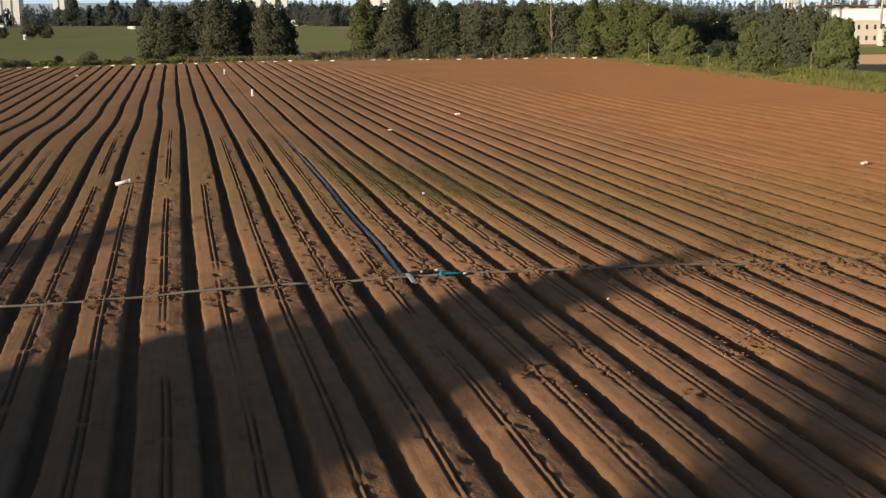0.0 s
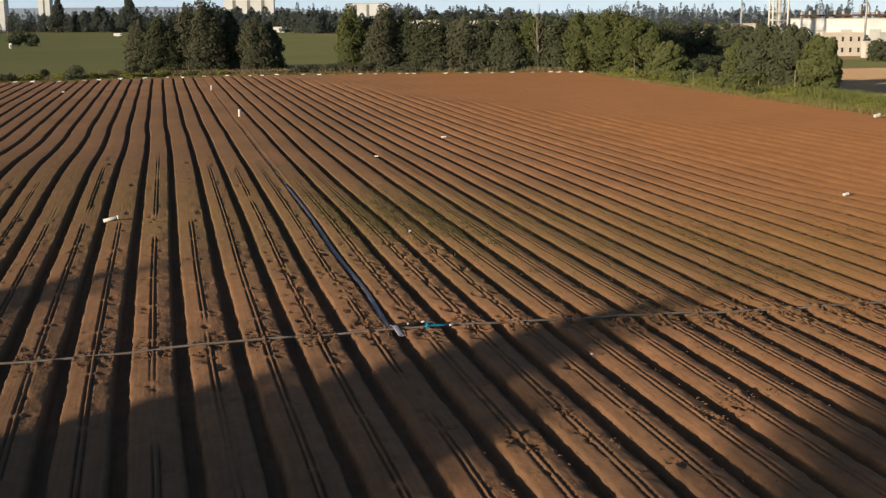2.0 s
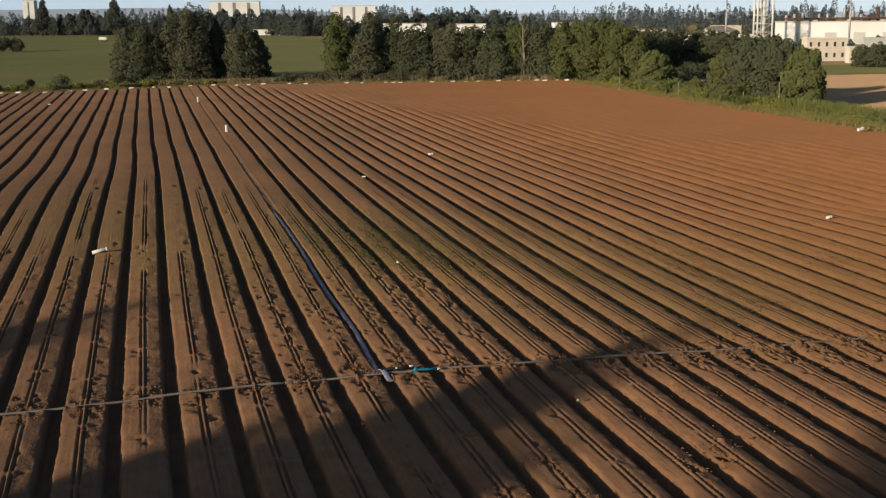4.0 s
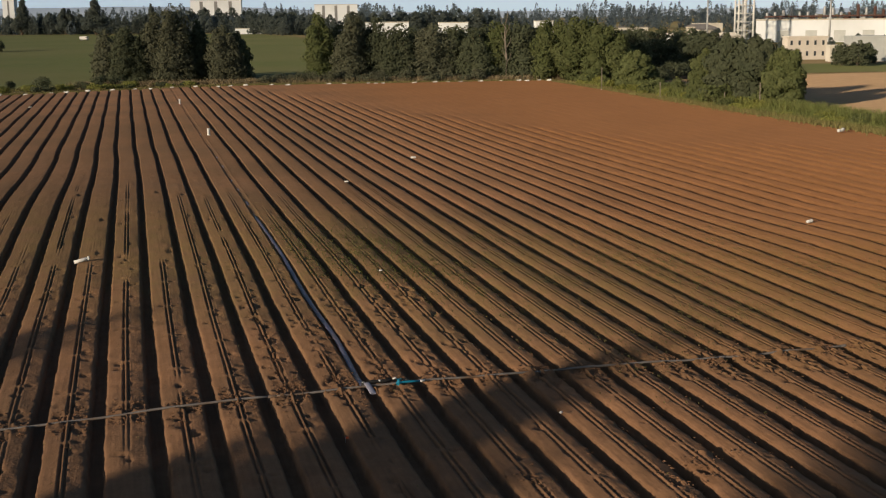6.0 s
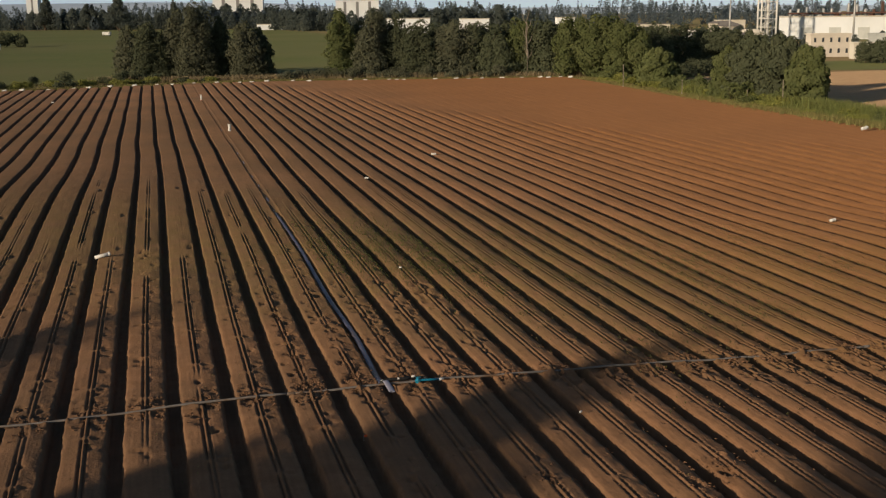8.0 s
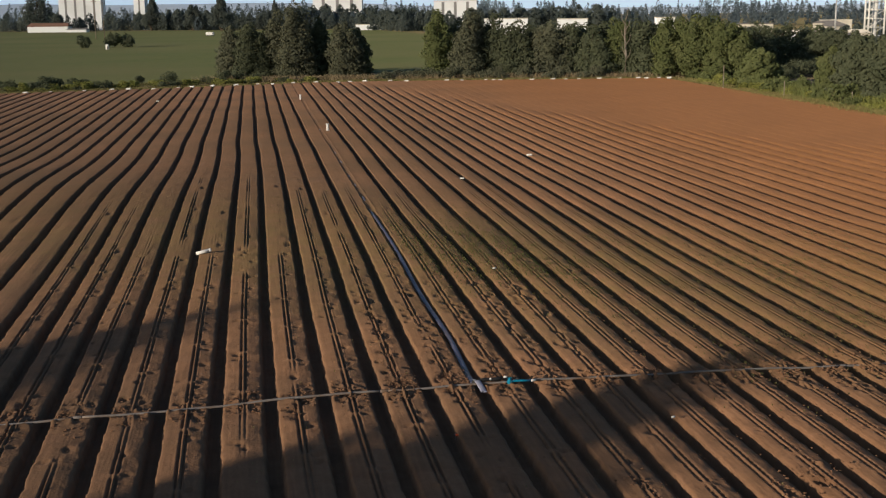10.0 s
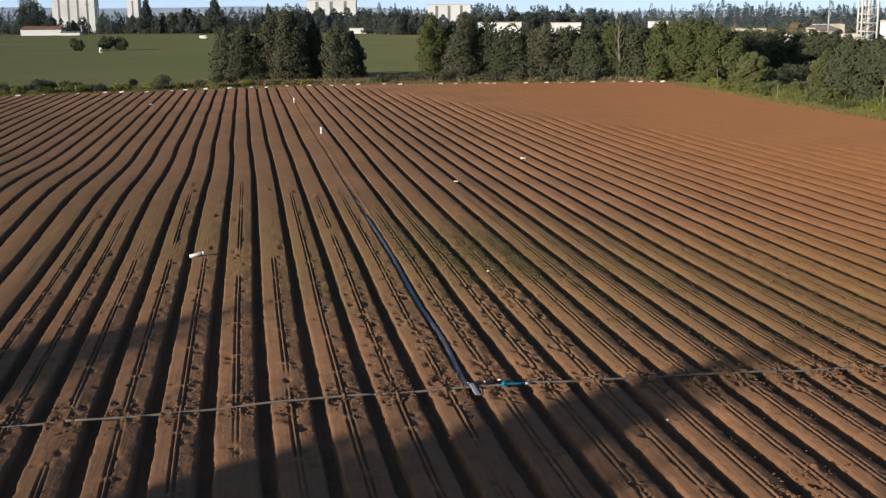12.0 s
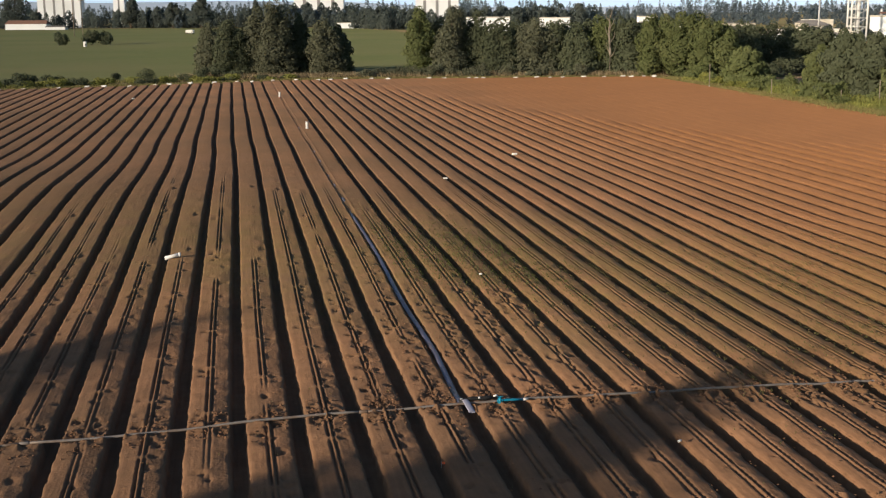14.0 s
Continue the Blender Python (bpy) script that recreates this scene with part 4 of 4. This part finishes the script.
FAR_LINE = [(-100, 168), (-84, 177), (-68, 186), (-45, 201), (-33, 205), (-10, 207), (18, 210)]
RIGHT_LINE = [(20, 203), (24.5, 180), (29.2, 160), (34.2, 142), (38, 128), (42.2, 112.5), (46.3, 98), (50, 84)]
weeds("verge_grass", 12000, lambda r, n: strip(r, n, FAR_LINE, 1.3), (0.15, 0.5), GRASS, "dry yellowish grass along the field edge", 4, 0.07)
weeds("rough_grass", 3500, lambda r, n: strip(r, n, [(-110, 178), (-84, 190), (-66, 203), (-45, 214), (0, 216)], 3.0), (0.15, 0.5), GRASS, "rough grass between the hedgerow trees", 4, 0.08)
weeds("reeds", 11000, lambda r, n: strip(r, n, [(x + 2.2, y + 0.6) for x, y in RIGHT_LINE[2:]], 1.2), (0.2, 0.8), REED, "tall green reeds along the field edge", 4, 0.045)
weeds("edge_grass", 12000, lambda r, n: strip(r, n, RIGHT_LINE, 0.9), (0.15, 0.6), GRASS, "yellow grass at the foot of the reeds", 4, 0.07)
weeds("tall_reeds", 7000, lambda r, n: strip(r, n, [(x + 4.2, y + 1.0) for x, y in RIGHT_LINE[1:7]], 1.1), (0.5, 1.7), REED, "tall green reeds below the hedgerow trees", 4, 0.035)
weeds("dry_stalks", 4200, lambda r, n: strip(r, n, [(-66, 207), (-45, 206), (-33, 208.5), (-10, 210), (20, 211)], 0.9), (0.3, 1.3), STALK, "dry tan stalks at the foot of the hedgerow", 4, 0.04)
r = np.random.default_rng(77)
BUSHES = [(x, y) for x, y in strip(r, 15, [(-98, 181), (-84, 189), (-68, 202), (-45, 211)], 1.4)[:, :2]]
for i, (x, y) in enumerate(BUSHES):
    bush("low dark shrub on the grassy verge", r.uniform(1.2, 2.3), r.uniform(1.8, 3.2), LEAF, 500 + i, 500, 0.16, pose(x, y, Z0))
bush("low wide dark shrub on the verge", 1.1, 6.5, LEAF, 556, 900, 0.16, pose(-90, 188.5, Z0))
for i, (x, y) in enumerate(strip(r, 56, [(-102, 172), (-84, 181), (-68, 192), (-46, 205)], 1.0)[:, :2]):
    bush("low yellowish-green shrub along the grassy field edge", r.uniform(0.7, 1.7), r.uniform(1.6, 3.6), GREEN_LEAF if i % 4 else LEAF, 800 + i, 420, 0.13, pose(x, y, Z0))
for i, (x, y) in enumerate(strip(r, 95, [(x + 2.6, y + 0.8) for x, y in RIGHT_LINE], 1.1)[:, :2]):
    bush("yellow-green leafy weed clump along the field edge", r.uniform(0.6, 1.7), r.uniform(1.6, 3.4), GREEN_LEAF if i % 4 else LEAF_LIGHT, 900 + i, 420, 0.12, pose(x, y, Z0))
for i, (x, y, h) in enumerate([(37, 205, 2.6), (40, 208, 3.2), (43.5, 212, 3.0), (35.5, 200, 1.8), (46, 217, 3.4)]):
    bush("low dark shrub in the gap of the hedgerow", h, h * 1.7, LEAF, 870 + i, 900, 0.16, pose(x, y, Z0))
for i, (x, y) in enumerate(strip(r, 24, [(-34, 208), (-12, 210), (18, 210)], 1.0)[:, :2]):
    bush("dry brownish shrub below the hedgerow trees", r.uniform(1.2, 2.6), r.uniform(1.8, 3.4), LEAF_DRY, 560 + i, 500, 0.16, pose(x, y, Z0))
for i, (x, y) in enumerate(strip(r, 24, [(x + 4.0, y + 1) for x, y in RIGHT_LINE[:4]], 1.3)[:, :2]):
    bush("green shrub among the reeds", r.uniform(1.6, 3.2), r.uniform(2.0, 3.6), LEAF_LIGHT, 620 + i, 650, 0.17, pose(x, y, Z0))


# ---- far woods ----
def woods(name, line, depth, count, heights, width, label, seed, leaf=FAR_HAZE_LEAF):
    """Many far trees as one object: clumps of leaf sprays."""
    r = np.random.default_rng(seed)
    out = []
    base = strip(r, count, line, depth)
    for x, y, z in base:
        h = r.uniform(*heights) * (0.7 + 0.6 * float(vnoise(x / 60, y / 60, 9)))
        w = h * r.uniform(*width)
        m = 120
        t = r.uniform(0.05, 1, m)
        a = r.uniform(0, math.tau, m)
        q = w * 0.5 * np.sin(np.pi * np.clip(0.2 + 0.76 * t, 0, 1)) ** 0.8 * np.sqrt(r.uniform(0.2, 1, m))
        c = np.stack([x + q * np.cos(a), y + q * np.sin(a), z + h * t], -1)
        s = (0.088 * w + 0.2) * r.uniform(0.6, 1.4, (m, 1))
        face = np.stack([np.cos(a), np.sin(a), 1.2 * (t - 0.4)], -1) + 0.4 * r.normal(size=(m, 3))
        d = np.cross(face, r.normal(size=(m, 3)))
        d /= np.linalg.norm(d, axis=1)[:, None]
        b = np.cross(face / np.linalg.norm(face, axis=1)[:, None], d)
        out.append(np.stack([c - d * s, c + 0.6 * d * s - b * s * 0.9, c + 0.6 * d * s + b * s * 0.9], 1))
    return tagged(new(name, quads(name, np.concatenate(out), leaf, 3)), label, "woods", kind="stuff")


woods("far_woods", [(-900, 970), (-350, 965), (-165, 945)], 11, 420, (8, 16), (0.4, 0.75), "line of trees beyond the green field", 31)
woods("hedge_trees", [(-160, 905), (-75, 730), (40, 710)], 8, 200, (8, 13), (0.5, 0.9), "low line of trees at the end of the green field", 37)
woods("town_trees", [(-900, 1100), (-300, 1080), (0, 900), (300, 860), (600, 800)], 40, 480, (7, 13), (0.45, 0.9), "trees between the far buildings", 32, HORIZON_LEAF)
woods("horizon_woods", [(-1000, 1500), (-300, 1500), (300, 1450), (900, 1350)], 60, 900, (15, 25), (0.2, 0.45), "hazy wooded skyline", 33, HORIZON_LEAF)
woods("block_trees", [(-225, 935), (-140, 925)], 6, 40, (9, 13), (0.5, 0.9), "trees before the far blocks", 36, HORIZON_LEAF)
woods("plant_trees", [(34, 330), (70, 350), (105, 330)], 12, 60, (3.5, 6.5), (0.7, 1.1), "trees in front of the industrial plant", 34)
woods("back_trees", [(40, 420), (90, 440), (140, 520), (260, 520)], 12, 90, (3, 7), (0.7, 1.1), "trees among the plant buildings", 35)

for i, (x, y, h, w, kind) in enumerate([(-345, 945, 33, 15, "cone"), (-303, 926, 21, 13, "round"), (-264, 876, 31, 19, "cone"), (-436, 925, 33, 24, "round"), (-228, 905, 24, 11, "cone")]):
    tagged(tree("tall hazy green tree beyond the green field", h, w, FAR_HAZE_LEAF, BARK, 430 + i, kind, 4200, 0.8, 0.06, pose(x, y, Z0)), group="tall trees beyond the green field")

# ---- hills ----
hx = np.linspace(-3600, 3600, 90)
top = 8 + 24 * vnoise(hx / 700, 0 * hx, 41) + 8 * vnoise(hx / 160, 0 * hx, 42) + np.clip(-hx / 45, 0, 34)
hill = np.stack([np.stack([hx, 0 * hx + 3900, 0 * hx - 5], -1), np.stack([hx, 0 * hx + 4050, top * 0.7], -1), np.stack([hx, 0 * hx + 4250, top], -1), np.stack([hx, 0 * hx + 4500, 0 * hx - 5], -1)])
tagged(new("backdrop", grids("backdrop", [hill], HILL)), "hills on the horizon coloured pale blue for haze", "hills", kind="structure")
bx = np.linspace(-4400, 4400, 12)
band = np.stack([np.stack([bx, 0 * bx + 4560, 0 * bx + z], -1) for z in (-10, 60, 150, 320)])
tagged(new("sky_backdrop", grids("sky_backdrop", [band], SKY_BAND)), "hazy pale blue sky above the horizon", "sky", kind="structure")


# ---- buildings ----
def building(name, label, x, y, w, d, h, wall, roof, turn=0, floors=0, columns=0, pitch=0.0, base=Z0, bays=0):
    e = empty(name, label, "building", at=pose(x, y, base, 0, 0, turn))
    part("wall", box("wall", wall, (-w / 2, -d / 2, -1), (w / 2, d / 2, h)), e)
    if pitch:
        bm = bmesh.new()
        o = 0.5
        v = [bm.verts.new(p) for p in ((-w / 2 - o, -d / 2 - o, h), (w / 2 + o, -d / 2 - o, h), (w / 2 + o, d / 2 + o, h), (-w / 2 - o, d / 2 + o, h), (-w / 2 + 1, 0, h + pitch), (w / 2 - 1, 0, h + pitch))]
        for f in ((0, 1, 5, 4), (2, 3, 4, 5), (1, 2, 5), (3, 0, 4), (3, 2, 1, 0)):
            bm.faces.new([v[i] for i in f])
        top = part("roof", done(bm, "roof", roof), e)
    else:
        top = part("roof", box("roof", roof, (-w / 2 - 0.2, -d / 2 - 0.2, h + 0.004), (w / 2 + 0.2, d / 2 + 0.2, h + 0.4)), e)
    # flat strips on the wall; the shade of balcony recesses is in their colour
    if bays:
        step = w / (bays + 0.5)
        bay = box("balcony_bay", BAY, (-step * 0.11, -0.1, 0), (step * 0.11, 0.1, h * 0.97))
        for j in range(bays):
            part("balcony_bay", bay, e, at=pose(-w / 2 + step * (j + 0.75), -d / 2, 0))
    if floors:
        fh, cw = h / floors, w / columns
        pane = box("window", GLASS, (-cw * 0.14, -0.06, -fh * 0.2), (cw * 0.14, 0.06, fh * 0.22))
        for i in range(floors):
            for j in range(columns):
                part("window", pane, e, at=pose(-w / 2 + cw * (j + 0.5), -d / 2, fh * (i + 0.55)))
    return e


building("apartment_tower", "tall pale concrete apartment tower beyond the trees", -440, 1030, 38, 16, 31, PLASTER, CONCRETE, 8, bays=4)
building("apartment_tower", "narrow pale tower among far trees", -381, 1020, 10, 10, 29, PLASTER, CONCRETE, 4, bays=1)
building("apartment_block", "cream multi-storey block above the trees", -81, 850, 31, 14, 20, PLASTER, CONCRETE, 6, bays=3)
building("apartment_block", "pale distant block above the trees", -195, 990, 42, 14, 26, PLASTER, CONCRETE, 6, bays=3)
building("warehouse", "long white low warehouse beyond the green field", -141, 850, 26, 9, 3.8, PLASTER, CONCRETE, 3)
building("warehouse", "white flat-roofed hall behind the hedgerow", -31, 600, 22, 12, 8.3, PLASTER, CONCRETE, 2)
building("warehouse", "white flat-roofed hall behind the hedgerow", 2.6, 600, 15, 10, 7.8, PLASTER, CONCRETE, 2)
building("warehouse", "white flat-roofed hall behind the hedgerow", 49, 600, 9, 10, 8.0, PLASTER, CONCRETE, 2)
building("farmhouse", "white low house with a brown roof", -415, 905, 33, 10, 4.6, PLASTER, ROOF, 4, pitch=2.8)
building("shed", "small white shed at the end of the green field", -386, 892, 16, 7, 2.2, PLASTER, DARK_ROOF, 4, pitch=1.0)
building("warehouse", "long low pale hall among far trees", 97, 620, 17, 10, 4.2, CONCRETE, DARK_ROOF, -4)
building("warehouse", "long low pale hall among far trees", 155, 700, 16, 14, 4.8, CONCRETE, CONCRETE, -4)
plant = building("factory_hall", "long white factory hall with a flat roof", 165, 455, 88, 30, 8.2, PLASTER, CONCRETE, -15)
plant_roof = [o for o in plant.children if o.name.startswith("roof")][0]
for i in range(27):
    x = -40 + i * 3.05
    h = 1.6 + 3.8 * float(LAT[i, 3])
    rust = i > 9 and i % 4 != 0
    part("vent_pipe", tube("vent_pipe", RUST if rust else STEEL, [(x, -6, 8.4), (x, -6, 8.4 + h), (x, -6, 8.7 + h)], [0.55, 0.55, 0.4], 8), plant_roof, "rusty roof vent" if rust else "grey roof vent")
    if i % 2:
        part("vent_box", box("vent_box", RUST if i % 4 == 1 else STEEL, (x + 0.9, -8, 8.41), (x + 2.6, -4, 8.9 + 1.4 * float(LAT[i, 9])), 0.1), plant_roof)
part("roof_pipe", tube("roof_pipe", RUST, [(-41, -9, 9.6), (0, -9, 9.7), (41, -9, 9.6)], [0.3, 0.3, 0.3], 8), plant_roof, "long rusty roof pipe")
for i in range(8):
    x = -36 + i * 10.3
    part("loading_door", box("loading_door", RIBBED, (x, -15.12, 0.2), (x + 4.2, -15.004, 4.4), 0.05), plant, "grey roller door")
building("storage_shed", "tan panelled shed in front of the factory hall", 88, 290, 9.5, 6, 5.2, TAN, TAN, -4, 2, 5)
building("loading_shed", "pale low shed in front of the factory hall", 92, 275, 6, 4, 3.4, CONCRETE, CONCRETE, -4, 1, 4)
shed = building("ribbed_shed", "grey ribbed metal shed beside the factory hall", 99.0, 276, 10, 7, 5.4, RIBBED, RIBBED, -4)
rib = box("rib", RIBBED, (-5, -0.05, -0.06), (5, 0.05, 0.06))
for i in range(8):
    part("rib", rib, shed, at=pose(0, -3.53, 0.6 + i * 0.6))


def pole(x, y, h, r0, mat, label, arm=0.0):
    e = empty("utility_pole", label, "pole", at=pose(x, y, Z0))
    part("shaft", tube("shaft", mat, [(0, 0, -0.5), (0, 0, h / 2), (0, 0, h)], [r0, r0 * 0.85, r0 * 0.6], 8), e)
    if arm:
        part("crossarm", box("crossarm", mat, (-arm, -0.08, h - 1.2), (arm, 0.08, h - 1.0)), e)


pole(80.5, 365, 17, 0.33, STEEL, "tall pale steel pole by the plant")
pole(112, 345, 18, 0.35, STEEL, "tall pale steel pole by the factory hall")
pole(-250.5, 602, 21, 0.22, WOOD, "tall wooden utility pole beyond the green field", 1.4)
pole(-246.5, 604, 20, 0.2, WOOD, "tall wooden utility pole beyond the green field", 1.4)

tower = empty("lattice_tower", "white steel lattice tower at the plant", "tower", at=pose(108.4, 430, Z0))
for cx in (-2.7, 2.7):
    for cy in (-2.7, 2.7):
        part("tower_leg", tube("tower_leg", WHITE, [(cx, cy, -0.5), (cx, cy, 24)], [0.35, 0.35], 8), tower)
for z in range(2, 24, 3):
    for s in (-2.7, 2.7):
        part("tower_beam", tube("tower_beam", WHITE, [(-2.7, s, z), (2.7, s, z)], [0.16, 0.16], 6), tower)
        part("tower_brace", tube("tower_brace", WHITE, [(-2.7, s, z), (2.7, s, z + 3)], [0.12, 0.12], 6), tower)
part("tower_column", tube("tower_column", WHITE, [(0, 0, -0.5), (0, 0, 25)], [0.9, 0.9], 12), tower)

for i, (x, y, w, h) in enumerate([(78, 420, 7, 3.2), (86, 440, 9, 3.0), (92, 400, 6, 2.6), (99, 415, 7, 3.4), (72, 470, 8, 3.6), (110, 500, 10, 4.5), (60, 520, 9, 4.5), (120, 560, 12, 5.0)]):
    building("house", "small pale house with a low roof among trees", x, y, w, 6, h, CONCRETE if i % 2 else PLASTER, DARK_ROOF if i % 3 else CONCRETE, 8 * i - 20, pitch=1.2)
for i, (x, y, h) in enumerate([(84.5, 252, 4.8), (87.2, 250, 5.4), (93.5, 262, 4.6)]):
    tagged(tree("small green tree on the grass before the plant", h, h * 0.9, LEAF, BARK, 400 + i, "round", 2500, 0.22, 0.05, pose(x, y, Z0)), group="trees before the plant")

# ---- small things in the green field ----
cabinet = empty("pump_cabinet", "small white pump cabinet in the green field", "cabinet", at=pose(-168, 414, Z0))
part("cabinet_body", box("cabinet_body", WHITE, (-0.5, -0.4, 0), (0.5, 0.4, 1.9), 0.03), cabinet)
part("cabinet_door", box("cabinet_door", BLACK, (0.05, -0.43, 0.2), (0.45, -0.404, 1.2), 0.01), cabinet, "dark cabinet door")
for i, (x, y) in enumerate([(-184, 431), (-176, 440), (-171, 442)]):
    bush("dark rounded bush in the green field", 5.5, 6.0, LEAF, 700 + i, 900, 0.4, pose(x, y, Z0))
van = empty("parked_van", "white van parked at the end of the green field", "van", at=pose(-208, 667, Z0))
part("body", box("body", WHITE, (-2.4, -1, 0.5), (2.4, 1, 2.3), 0.25), van)
part("windscreen", box("windscreen", GLASS, (1.2, -1.02, 1.4), (2.2, 1.02, 2.0), 0.05), van)
for x in (-1.5, 1.5):
    for y in (-0.95, 0.95):
        wheel = part("wheel", tube("wheel", BLACK, [(x, y - 0.12, 0.42), (x, y + 0.12, 0.42)], [0.42, 0.42], 14), van)
        part("rim", tube("rim", STEEL, [(x, y - 0.13, 0.42), (x, y + 0.13, 0.42)], [0.24, 0.24], 12), wheel)
